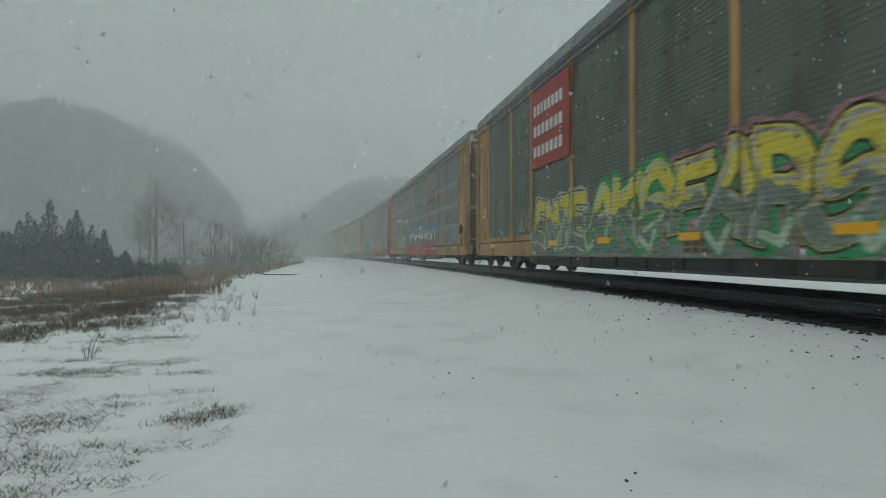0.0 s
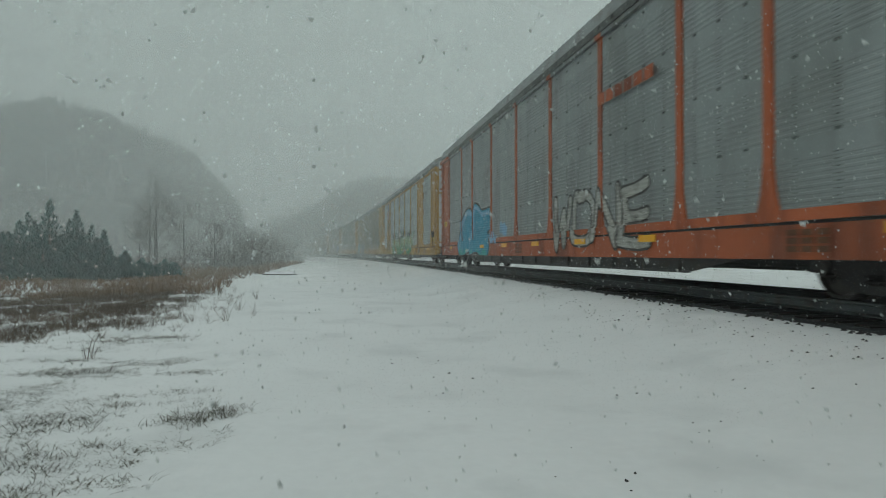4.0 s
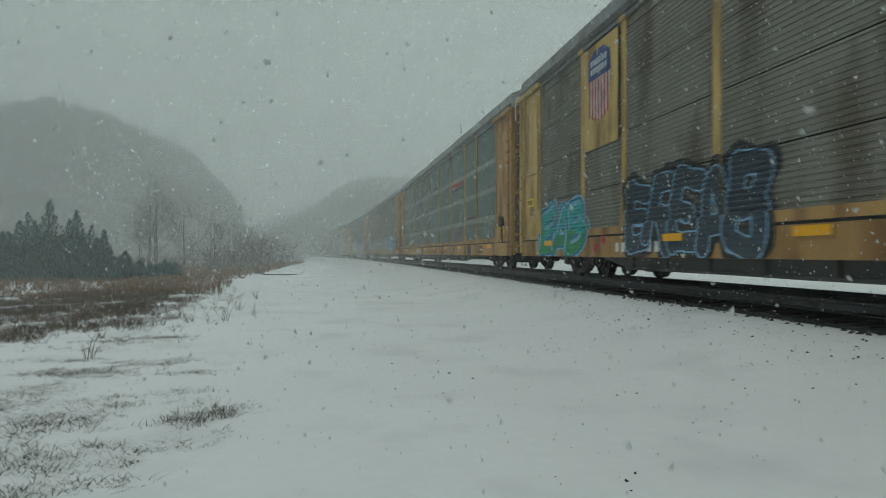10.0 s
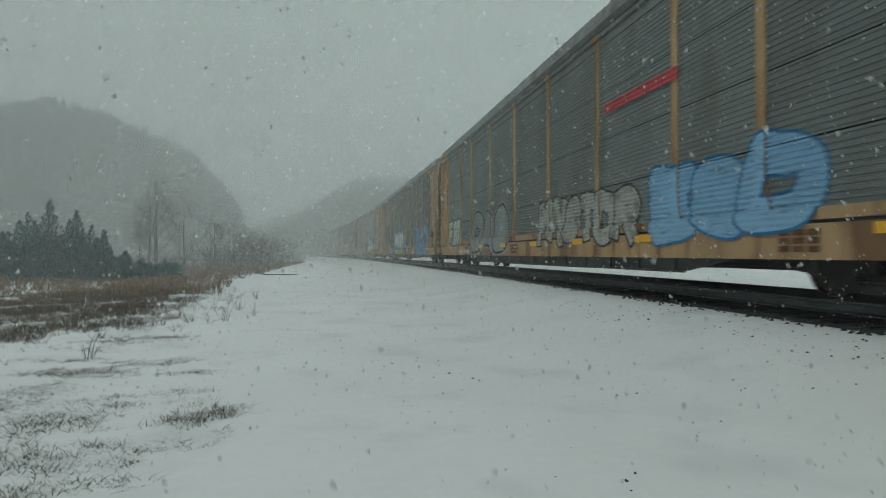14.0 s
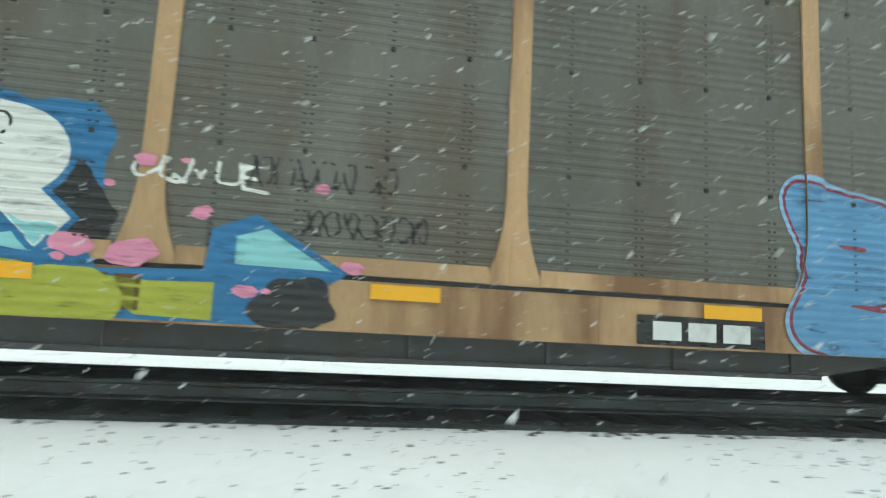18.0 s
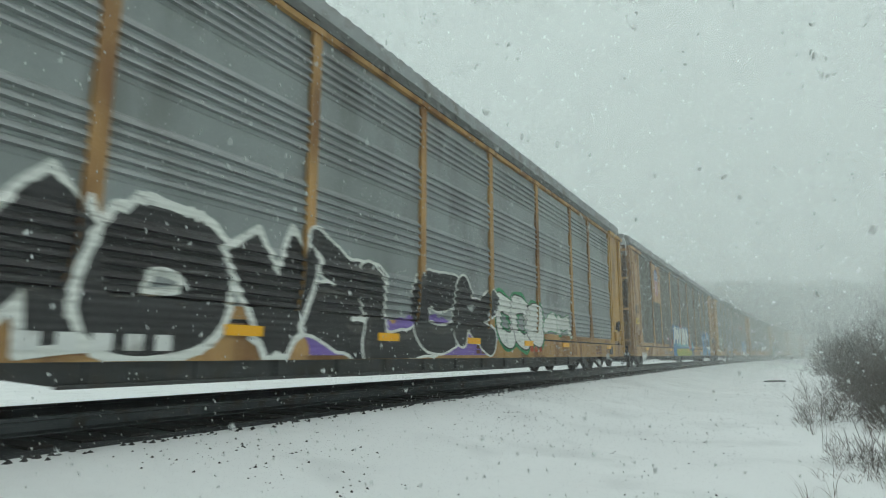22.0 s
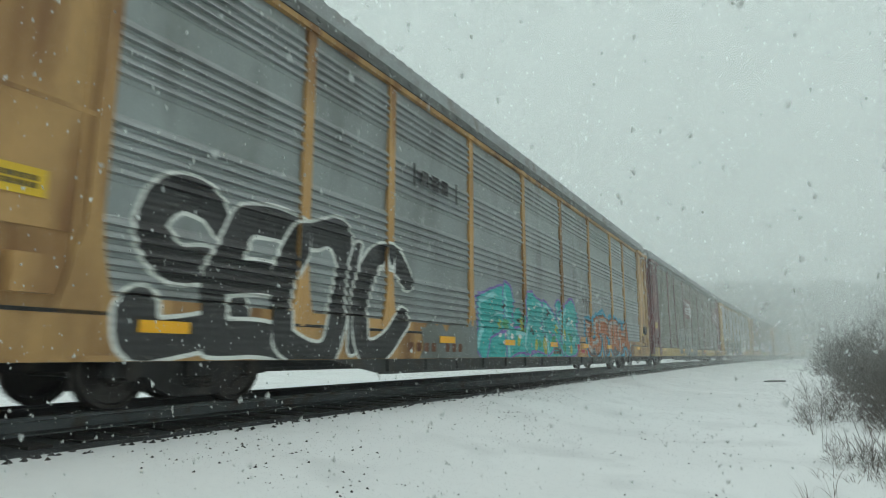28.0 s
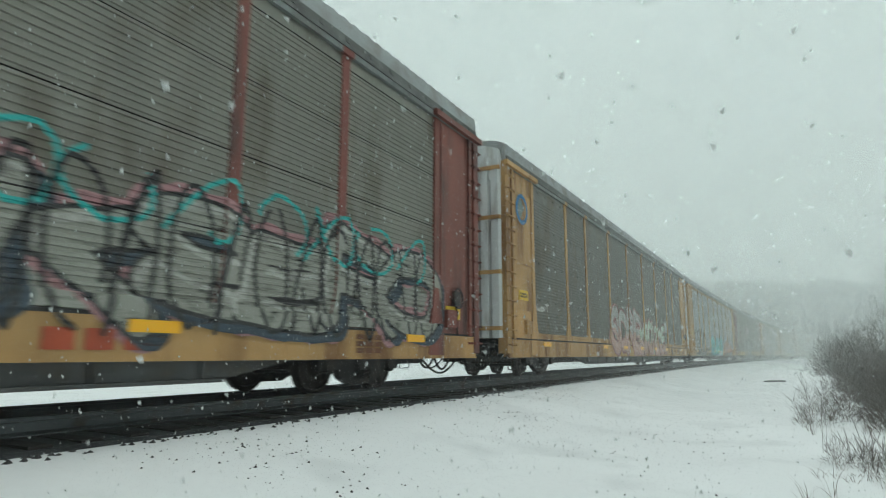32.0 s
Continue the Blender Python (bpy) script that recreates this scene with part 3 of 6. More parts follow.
def chord_mesh(mat):
    """The roof's dark lower edge, with lashing lugs along it."""
    def build():
        sh = Shape().box(-HALF + 0.1, HALF - 0.1, -1.64, -1.59, EAVE - 0.05, EAVE + 0.13)
        for k in range(46):
            x = -HALF + 0.5 + k * (2 * HALF - 1.0) / 45
            sh.box(x - 0.035, x + 0.035, -1.655, -1.64, EAVE + 0.02, EAVE + 0.1)
        return sh.mesh("roof_chord", mat)
    return cached(("chord", mat.name), build)


def brackets_mesh(mat):
    """Small bracket ears up both edges of the ladder and of the corner post."""
    sh = Shape()
    for x in (HALF - 0.53, HALF - 0.39, HALF - 0.24, HALF - 0.02):
        for k in range(13):
            z = 0.85 + 0.36 * k
            sh.box(x - 0.018, x + 0.018, -SIDE_Y - 0.105, -SIDE_Y - 0.06, z - 0.025, z + 0.025)
    return sh.mesh("ladder_brackets", mat)


def end_pieces(mat, x0):
    """The pieces of a car's painted end, by name."""
    def box(name, *b):
        return cached((name, mat.name, x0, b), lambda: Shape().box(*b).mesh(name, mat))
    y = -SIDE_Y
    return [box("end_panel", x0, HALF - 0.25, y - 0.03, y + 0.06, SILL1 + 0.02, EAVE - 0.06),
            box("end_post", x0 - 0.09, x0 + 0.09, y - 0.050, y + 0.05, SILL1, EAVE - 0.04),
            cached(("gusset", mat.name, x0), lambda: Shape().prism([(x0 - 0.3, 0.6), (x0 + 0.3, 0.6), (x0 + 0.3, 1.06), (x0 + 0.09, 1.9), (x0 - 0.09, 1.9), (x0 - 0.13, 1.6), (x0 - 0.2, 1.3), (x0 - 0.3, 1.06)], y - 0.058, y - 0.02).mesh("gusset", mat)),
            box("ladder_stile", HALF - 0.52, HALF - 0.40, y - 0.08, y, SILL1, EAVE - 0.05),
            box("corner_post", HALF - 0.25, HALF, y - 0.07, y + 0.18, SILL0 + 0.1, EAVE - 0.02),
            box("inner_panel", x0 + 0.2, HALF - 0.62, y - 0.042, y - 0.03, 1.75, 4.9),
            box("panel_rib", x0 + 0.16, x0 + 0.2, y - 0.055, y - 0.03, 1.3, EAVE - 0.2),
            box("panel_rib", HALF - 0.62, HALF - 0.58, y - 0.055, y - 0.03, 1.3, EAVE - 0.2),
            cached(("brackets", mat.name), lambda: brackets_mesh(mat)),
            box("grab_ledge", x0 + 0.1, HALF - 0.54, y - 0.045, y - 0.03, 2.95, 3.0),
            box("lock_box", x0 + 0.35, x0 + 0.75, y - 0.12, y - 0.03, 1.15, 1.5),
            box("top_plate", x0 - 0.2, HALF + 0.05, y - 0.16, y - 0.06, EAVE - 0.14, EAVE - 0.02)]


def rung_mesh(mat):
    def build():
        x, y = HALF - 0.42, -SIDE_Y
        sh = Shape().tube([(x, y - 0.06, 0), (x, y - 0.15, 0), (HALF - 0.03, y - 0.15, 0), (HALF - 0.03, y - 0.06, 0)], 0.014, 5)
        return sh.mesh("ladder_rung", mat)
    return cached(("rung", mat.name), build)


def door_leaf_mesh(mat, k, sign):
    def build():
        y0, y1 = 0.02, SIDE_Y - 0.05
        a, b = y0 + (y1 - y0) * k / 5, y0 + (y1 - y0) * (k + 1) / 5
        return Shape().prism([(HALF - 0.10, sign * a), (HALF + 0.10, sign * (a + 0.05)), (HALF + 0.10, sign * (b - 0.05)), (HALF - 0.02, sign * b), (HALF - 0.12, sign * b)], 1.02, EAVE + 0.02, "z").mesh("door_leaf", mat)
    return cached(("leaf", mat.name, k, sign), build)


def door_bar_mesh(mat, sign):
    return cached(("doorbar", mat.name, sign), lambda: Shape().box(HALF + 0.02, HALF + 0.13, min(sign * 0.02, sign * 1.5), max(sign * 0.02, sign * 1.5), 0, 0.10).mesh("door_bar", mat))


def end_gable_mesh(mat):
    def build():
        sh = Shape().prism([(-1.5, EAVE + 0.02), (1.5, EAVE + 0.02), (1.45, EAVE + 0.3), (0.8, EAVE + 0.52), (-0.8, EAVE + 0.52), (-1.45, EAVE + 0.3)], HALF - 0.05, HALF + 0.04, "x")
        sh.box(HALF - 0.06, HALF + 0.05, -1.5, 1.5, EAVE - 0.5, EAVE + 0.02)
        return sh.mesh("end_gable", mat)
    return cached(("gable", mat.name), build)


def underframe_mesh(mat):
    def build():
        sh = Shape().box(-HALF + 0.3, HALF - 0.3, -0.35, 0.35, 0.42, 1.0)
        sh.box(-HALF + 0.2, HALF - 0.2, -SIDE_Y + 0.05, SIDE_Y - 0.05, 0.86, 1.0)
        for k in range(-9, 10):
            sh.box(k * 1.55 - 0.05, k * 1.55 + 0.05, -SIDE_Y + 0.1, SIDE_Y - 0.1, 0.56, 0.9)
        for x, w in ((-4.6, 0.9), (1.2, 0.5), (4.0, 1.3)):
            sh.box(x - w / 2, x + w / 2, -1.25, -0.7, 0.34, 0.78)
        sh.tube([(-8, -1.1, 0.46), (8, -1.1, 0.46)], 0.025, 6)
        sh.tube([(-14.2, -0.9, 0.62), (-8.5, -1.0, 0.5), (8.5, -1.0, 0.5), (14.2, -0.9, 0.62)], 0.02, 6)
        return sh.mesh("underframe", mat)
    return cached(("under",), build)


def skirt_mesh(mat):
    def build():
        sh = Shape().prism([(-9.4, SILL0), (9.4, SILL0), (8.1, 0.31), (3.2, 0.27), (-3.2, 0.27), (-8.1, 0.31)], -SIDE_Y + 0.12, -SIDE_Y + 0.16)
        for k in range(-6, 7):
            sh.box(k * 1.3 - 0.03, k * 1.3 + 0.03, -SIDE_Y + 0.08, -SIDE_Y + 0.12, 0.33, SILL0)
        sh.box(-8.1, 8.1, -SIDE_Y + 0.06, -SIDE_Y + 0.12, 0.285, 0.325)
        return sh.mesh("lower_skirt", mat)
    return cached(("skirt", mat.name), build)


def wheelset_mesh():
    def build():
        sh = Shape()
        for y in (-0.76, 0.76):
            s = 1 if y > 0 else -1
            prof = [(y + s * 0.07, 0.06), (y + s * 0.075, 0.14), (y + s * 0.03, 0.18), (y + s * 0.03, 0.36), (y + s * 0.065, 0.38), (y + s * 0.065, 0.42), (y - s * 0.06, 0.43), (y - s * 0.075, 0.455), (y - s * 0.095, 0.44), (y - s * 0.09, 0.36), (y - s * 0.02, 0.34), (y - s * 0.02, 0.10)]
            n = 28
            sh.sheet([[(r * math.cos(2 * math.pi * k / n), yy, r * math.sin(2 * math.pi * k / n)) for k in range(n + 1)] for yy, r in prof])
            for k in range(6):
                a = 2 * math.pi * k / 6
                c = (0.25 * math.cos(a), 0.25 * math.sin(a))
                sh.box(c[0] - 0.03, c[0] + 0.03, y + s * 0.025, y + s * 0.045, c[1] - 0.03, c[1] + 0.03)
        sh.tube([(0, -1.02, 0), (0, 1.02, 0)], 0.085, 12)
        sh.tube([(0, -1.13, 0), (0, -1.0, 0)], 0.12, 12)
        sh.tube([(0, 1.0, 0), (0, 1.13, 0)], 0.12, 12)
        return sh.mesh("wheelset", M["wheel"])
    return cached(("wheel",), build)


def truck_frame_mesh():
    def build():
        sh = Shape()
        out = [(-1.15, 0.52), (-1.15, 0.36), (-0.68, 0.36), (-0.55, 0.22), (-0.3, 0.12), (0.3, 0.12), (0.55, 0.22), (0.68, 0.36), (1.15, 0.36), (1.15, 0.52), (0.72, 0.62), (0.35, 0.68), (-0.35, 0.68), (-0.72, 0.62)]
        sh.prism(out, -1.09, -0.95)
        for k in (-0.14, 0, 0.14):
            pts = [(k + 0.05 * math.cos(a), -1.12 + 0.03 * math.sin(a), 0.22 + 0.36 * a / 31.4) for a in [j * 0.785 for j in range(41)]]
            sh.tube(pts, 0.016, 4)
        return sh.mesh("side_frame", M["black"])
    return cached(("frame",), build)


def bolster_mesh():
    def build():
        sh = Shape().box(-0.2, 0.2, -1.2, 1.2, 0.36, 0.62)
        sh.box(-0.32, 0.32, -0.4, 0.4, 0.3, 0.7)
        for x in (-0.62, 0.62):
            sh.tube([(x, -0.9, 0.32), (x, 0.9, 0.32)], 0.05, 6)
            sh.box(x - 0.06, x + 0.06, -0.85, -0.65, 0.2, 0.5)
        return sh.mesh("bolster", M["black"])
    return cached(("bolster",), build)


def coupler_mesh():
    def build():
        sh = Shape().box(HALF - 0.5, HALF + 0.35, -0.11, 0.11, 0.66, 0.92)
        sh.prism([(HALF + 0.3, -0.2), (HALF + 0.72, -0.22), (HALF + 0.74, -0.08), (HALF + 0.55, 0.0), (HALF + 0.72, 0.2), (HALF + 0.35, 0.22)], 0.62, 0.95, "z")
        sh.box(HALF - 0.1, HALF + 0.22, -1.2, 1.2, 0.78, 0.86)
        for y in (-0.9, 0.9):
            sh.box(HALF - 0.2, HALF + 0.1, y - 0.15, y + 0.15, 0.62, 0.9)
        return sh.mesh("coupler", M["black"])
    return cached(("coupler",), build)


def hose_mesh():
    def build():
        pts = [(HALF - 0.2 + 0.9 * k / 10, -0.55, 0.62 - 0.34 * math.sin(math.pi * k / 10)) for k in range(11)]
        sh = Shape().tube(pts, 0.028, 6)
        pts = [(HALF - 1.9 + 1.5 * k / 12, -1.25, 0.52 - 0.28 * math.sin(math.pi * k / 12)) for k in range(13)]
        sh.tube(pts, 0.022, 6)
        return sh.mesh("brake_hose", M["hose"])
    return cached(("hose",), build)


def step_mesh(mat):
    def build():
        x = HALF - 0.55
        sh = Shape().tube([(x, -SIDE_Y, 0.6), (x, -SIDE_Y - 0.03, 0.25), (x + 0.45, -SIDE_Y - 0.03, 0.25), (x + 0.45, -SIDE_Y, 0.6)], 0.016, 5)
        sh.box(x - 0.05, x + 0.5, -SIDE_Y - 0.02, -SIDE_Y + 0.15, 0.5, 0.56)
        return sh.mesh("corner_step", mat)
    return cached(("step", mat.name), build)


def brake_mesh(mat):
    def build():
        x = HALF - 1.15
        sh = Shape()
        n = 16
        sh.tube([(x + 0.2 * math.cos(2 * math.pi * k / n), -SIDE_Y - 0.13, 1.75 + 0.2 * math.sin(2 * math.pi * k / n)) for k in range(n + 1)], 0.018, 5)
        sh.box(x - 0.13, x + 0.13, -SIDE_Y - 0.12, -SIDE_Y - 0.03, 1.6, 1.9)
        sh.tube([(x, -SIDE_Y - 0.08, 1.6), (x + 0.05, -SIDE_Y - 0.08, 1.0)], 0.02, 5)
        return sh.mesh("hand_brake", mat)
    return cached(("brake", mat.name), build)


def plate_mesh(w, h, mat):
    return cached(("plate", w, h, mat.name), lambda: Shape().box(-w / 2, w / 2, -0.006, 0.006, -h / 2, h / 2).mesh("plate", mat))


WHEELS = []  # (wheelset object, its x on the car, car index, base pose)


def auto_rack(index, posts="a", style="fine", panel="panel_dark", paint="yellow", sill="yellow", door="yellow", skirt="skirt", flare=True, wide=(), label="", bands=()):
    car = new("auto_rack_car")
    tagged(car, label, "rail car", group="cars of the freight train")
    pm, sm, dm = M[paint], M[sill], M[door]
    half_turn = pose(0, 0, 0, 0, 0, 180)
    cuts = [-CORNER[posts], *POSTS[posts], CORNER[posts]]
    for turn in (None, half_turn):
        base = turn or Matrix()
        part("side_sill", sill_mesh(sm), car, "", base)
        part("deck_seam", seam_mesh(M["seam"]), car, "", base)
        part("eave_beam", eave_mesh(pm if index in (3, 8, 10) else M["panel_mid"]), car, "", base)
        part("roof_chord", chord_mesh(M["chord"]), car, "", base)
        part("lower_skirt", skirt_mesh(M[skirt]), car, "", base)
        for k, (a, b) in enumerate(zip(cuts, cuts[1:])):
            if turn is None and k in wide:
                me = panel_mesh(b - a - 0.02, "plain", pm)
            else:
                me = panel_mesh(b - a - 0.02, style, M[panel])
            part("side_panel", me, car, "", base @ pose((a + b) / 2, 0, 0))
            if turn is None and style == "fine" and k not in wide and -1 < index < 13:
                part("perforation", slots_mesh(b - a - 0.3), car, "columns of small slots with shade put in as colour", pose((a + b) / 2, 0, 0))["kind"] = "stuff"
            if turn is None:
                part("kick_plate", rail_mesh(b - a - 0.5, M[panel] if index in (9, 12) else sm), car, "", base @ pose((a + b) / 2, 0, 0))
                for z in bands:
                    part("panel_band", cached(("band", round(b - a, 2)), lambda: Shape().box(-(b - a) / 2 + 0.1, (b - a) / 2 - 0.1, -0.024, 0.01, -0.095, 0.095).mesh("panel_band", M["band"])),
                         car, "pale steel band", pose((a + b) / 2, -SIDE_Y - 0.01, z))
        for x in POSTS[posts]:
            part("post", post_mesh(pm, flare, 0.046 if style == "ribbed" else 0.03), car, "", base @ pose(x, 0, 0))
        for e in (0, 1):
            # the mirrored end takes a mirrored pose by turning the mesh over
            for em in end_pieces(dm, CORNER[posts]):
                nm = em.name.split(".")[0]
                piece = part(nm, em if not e else cached(("endm", em.name), lambda: mirrored(em)), car, "", base)
                if nm == "ladder_brackets":
                    piece["kind"] = "stuff"
            lm = rung_mesh(dm) if not e else cached(("rungm", dm.name), lambda: mirrored(rung_mesh(dm)))
            for z in range(13 if turn is None and -1 < index < 13 else 0):
                part("ladder_rung", lm, car, "", base @ pose(0, 0, 0.85 + z * 0.36))
            st = step_mesh(M["black"]) if not e else cached(("stepm",), lambda: mirrored(step_mesh(M["black"])))
            part("corner_step", st, car, "", base)
        part("hand_brake", brake_mesh(M["black"]), car, "", base)
        part("coupler", coupler_mesh(), car, "", base)
        part("brake_hose", hose_mesh(), car, "", base)
        part("end_gable", end_gable_mesh(M["snowy_steel"]), car, "frosted pale steel gable", base)
        for sgn in (-1, 1):
            if -2 < index < 14:
                for k in range(5):
                    part("door_leaf", door_leaf_mesh(M["snowy_steel"] if index in (3, 8, 10, 11) else dm if index in (2, 9, 12) else M["shaded_grimy_door"], k, sgn), car, "", base)
                for z in (1.2, 2.6, 4.0, 5.3):
                    part("door_bar", door_bar_mesh(dm, sgn), car, "", base @ pose(0, 0, z))
    part("roof", roof_mesh(M["roof"]), car, "ribbed galvanised roof")
    part("underframe", underframe_mesh(M["black"]), car, "black underframe")
    for x in (-11.5, 11.5):
        truck = part("truck", bolster_mesh(), car, "black four-wheel truck", pose(x, 0, 0))
        part("side_frame", truck_frame_mesh(), truck)
        part("side_frame", truck_frame_mesh(), truck, "", half_turn)
        for dx in (-0.88, 0.88):
            w = part("wheelset", wheelset_mesh(), truck, "steel wheels on an axle", pose(dx, 0, 0.43))
            WHEELS.append((w, x + dx, index, dx))
    for x in (-12.4, -6.0, -2.8, 0.5, 3.8, 7.0, 12.4):
        part("reflector", plate_mesh(0.62, 0.13, M["reflector"]), car, "yellow reflector strip", pose(x, -SIDE_Y - 0.090, 0.9))
    return car


def mirrored(me):
    bm = bmesh.new()
    bm.from_mesh(me)
    for v in bm.verts:
        v.co.x = -v.co.x
    bmesh.ops.reverse_faces(bm, faces=bm.faces)
    out = bpy.data.meshes.new(me.name)
    bm.to_mesh(out)
    bm.free()
    for mt in me.materials:
        out.materials.append(mt)
    return out


FLEET = {
    0: dict(posts="a", style="fine", panel="panel_green", paint="yellow", label="green-grey auto rack car with red sign and yellow-green graffiti"),
    1: dict(posts="a", style="fine", panel="panel_mid", paint="yellow", bands=(1.97, 3.03, 4.08), label="grey auto rack car with yellow posts, pink and blue graffiti"),
    2: dict(posts="a", style="fine", panel="panel_silver", paint="orange", sill="orange", door="orange", label="red-orange auto rack car with grey panels and blue graffiti"),
    3: dict(posts="a", style="ribbed", panel="panel_pale", paint="bright_yellow", sill="bright_yellow", door="bright_yellow", wide=(1, 7), label="bright yellow auto rack car with pale panels and green graffiti"),
    4: dict(posts="b", style="boards", panel="panel_brown", paint="pale_yellow", sill="yellow", door="pale_yellow", label="auto rack car with dark board-like panels and faded yellow posts"),
    5: dict(posts="a", style="fine", panel="panel_teal", paint="yellow", sill="yellow", door="yellow", bands=(1.97, 3.03, 4.08), label="auto rack car with blue-grey panels, pale bands and yellow flared posts"),
    6: dict(posts="a", style="boards", panel="panel_mid", paint="tan", sill="tan", door="yellow", label="slate auto rack car with yellow ends and mixed graffiti"),
    7: dict(posts="a", style="fine", panel="panel_dark", paint="tan", sill="tan", door="tan", label="dark auto rack car with tan posts and large blue graffiti"),
    8: dict(posts="a", style="ribbed", panel="panel_silver", paint="yellow", sill="yellow", door="bright_yellow", label="silver corrugated auto rack car with black block-letter graffiti"),
    9: dict(posts="b", style="corrugated", panel="panel_brown", paint="maroon", sill="pale_yellow", door="maroon", label="brown-grey auto rack car with maroon posts and yellow sill"),
    10: dict(posts="a", style="ribbed", panel="panel_silver", paint="yellow", sill="yellow", door="yellow", label="silver corrugated auto rack car with teal and black graffiti"),
    11: dict(posts="a", style="fine", panel="panel_dark", paint="yellow", sill="yellow", door="yellow", label="dark auto rack car with yellow posts and salmon graffiti"),
    12: dict(posts="a", style="boards", panel="panel_brown", paint="brown_red", sill="yellow", door="brown_red", label="dark auto rack car with brown-red posts and tangled graffiti"),
}
OFFSET = {0: 0.19, 1: -0.23, 3: -0.21, 4: -0.22, 5: 0.19, 6: 0.27, 7: -0.0, 8: -0.44, 9: 0.18, 10: 0.35, 11: 0.13, 12: -0.2}  # couplers run in and out a little
CARS = {}
for j in range(-2, 17):
    kind = FLEET.get(j) or dict(posts="ab"[j % 2], style=("fine", "ribbed", "boards")[j % 3], panel=("panel_dark", "panel_mid", "panel_silver")[j % 3],
                                paint=("tan", "panel_mid", "yellow", "maroon")[j % 4], door=("panel_mid", "tan", "yellow", "maroon")[j % 4], sill=("tan", "yellow")[j % 2],
                                label="auto rack car with %s panels fading into the mist" % ("dark", "grey", "silver")[j % 3])
    CARS[j] = auto_rack(j, **kind)


def car_place(j, t):
    return curve_pose(lead(t) - PITCH * j + PITCH / 2 + OFFSET.get(j, 0.0))


for j, car in CARS.items():
    car.matrix_basis = car_place(j, 0)


# ---- sleepers, stones, dead grass, bushes and trees ----
tie_me = Shape().box(-0.11, 0.11, -1.22, 1.22, -0.30, -0.20).mesh("tie", M["tie"])
track = tagged(new("wooden_ties"), "dark creosoted wooden ties under the rails", "railway ties", kind="structure")
for k in range(300):
    part("tie", tie_me, track, "", curve_pose(-62 + k * 0.52, RAIL_Z - 0.03 + random.uniform(-0.012, 0.008), CENTRE + random.uniform(-0.06, 0.06)))
far_ties = Shape()
for k in list(range(-330, 0)) + list(range(300, 700)):
    m = curve_pose(-62 + k * 0.52, RAIL_Z)
    far_ties.add([tuple(m @ Vector(c)) for c in ((-0.11, -1.32, -0.19), (0.11, -1.32, -0.19), (0.11, 1.32, -0.19), (-0.11, 1.32, -0.19), (-0.11, -1.32, -0.3), (0.11, -1.32, -0.3))],
                 [(0, 1, 2, 3), (4, 5, 1, 0)])
ob = part("far_tie", far_ties.mesh("far_tie", M["tie"]), track)
ob["kind"] = "stuff"


def pebble(sh, p, r):
    c = Vector(p)
    pts = []
    for d in ((1, 0, 0), (0.2, 1, 0), (-1, 0.2, 0), (-0.1, -1, 0)):
        pts.append(tuple(c + Vector(d) * r * random.uniform(0.6, 1.2) + Vector((0, 0, -0.3 * r))))
    pts.append(tuple(c + Vector((random.uniform(-0.4, 0.4) * r, random.uniform(-0.4, 0.4) * r, r * random.uniform(0.3, 0.7)))))
    sh.add(pts, [(0, 1, 4), (1, 2, 4), (2, 3, 4), (3, 0, 4)])


stones = Shape()
for _ in range(3600):
    s = random.gauss(5, 13)
    q = random.choice((random.uniform(2.2, 5.6), random.gauss(4.4, 0.7), random.uniform(0.5, 5.5)))
    if q > 5.6 or noise.noise((s * 0.5, q * 0.7, 5)) < random.uniform(-0.25, 0.5):
        continue
    pebble(stones, on_curve(s, q, ground_z(s, q) + 0.004), random.choice((0.008, 0.011, 0.014, 0.019)) * random.uniform(0.7, 1.4))
for _ in range(900):
    s = random.uniform(-40, 40)
    pebble(stones, on_curve(s, random.gauss(5.86, 0.09), 0.45), random.uniform(0.015, 0.05))
tagged(new("gravel", stones.mesh("gravel", M["stone"])), "dark ballast stones poking through the snow", "gravel", kind="stuff")

EDGE = ((2, -1.2), (5.1, -2.0), (9.7, -4.3), (13.2, -4.9), (19.4, -6.7), (29, -9.9), (60, -15.5), (113, -24), (160, -33))


def verge(y):
    """Where the field begins beside the snowy road, ahead of the camera."""
    for (a, b), (c, d) in zip(EDGE, EDGE[1:]):
        if a <= y <= c:
            return b + (d - b) * (y - a) / (c - a)
    return -2.0


def ground_at(x, y):
    p = Vector((x, y, 0)) - HUB
    q = p.length - (CURVE_R - SIDE_D)
    s = math.atan2(p.dot(ALONG), p.dot(NORMAL)) * CURVE_R
    return ground_z(s, q)


def blade(sh, x, y, h, w, lean, z=None):
    """One dead stem: a thin three-sided sliver that leans and bends over."""
    a = random.uniform(0, 2 * math.pi)
    z = ground_at(x, y) if z is None else z
    b = random.uniform(0, 2 * math.pi)
    ca, sa = math.cos(a) * w, math.sin(a) * w
    lx, ly = lean * math.cos(b), lean * math.sin(b)
    sh.add([(x - ca, y - sa, z - 0.02), (x + ca, y + sa, z - 0.02), (x + lx * 0.4 + ca * 0.7, y + ly * 0.4 + sa * 0.7, z + h * 0.6), (x + lx * 0.4 - ca * 0.7, y + ly * 0.4 - sa * 0.7, z + h * 0.6),
            (x + lx, y + ly, z + h)], [(0, 1, 2, 3), (3, 2, 4)])


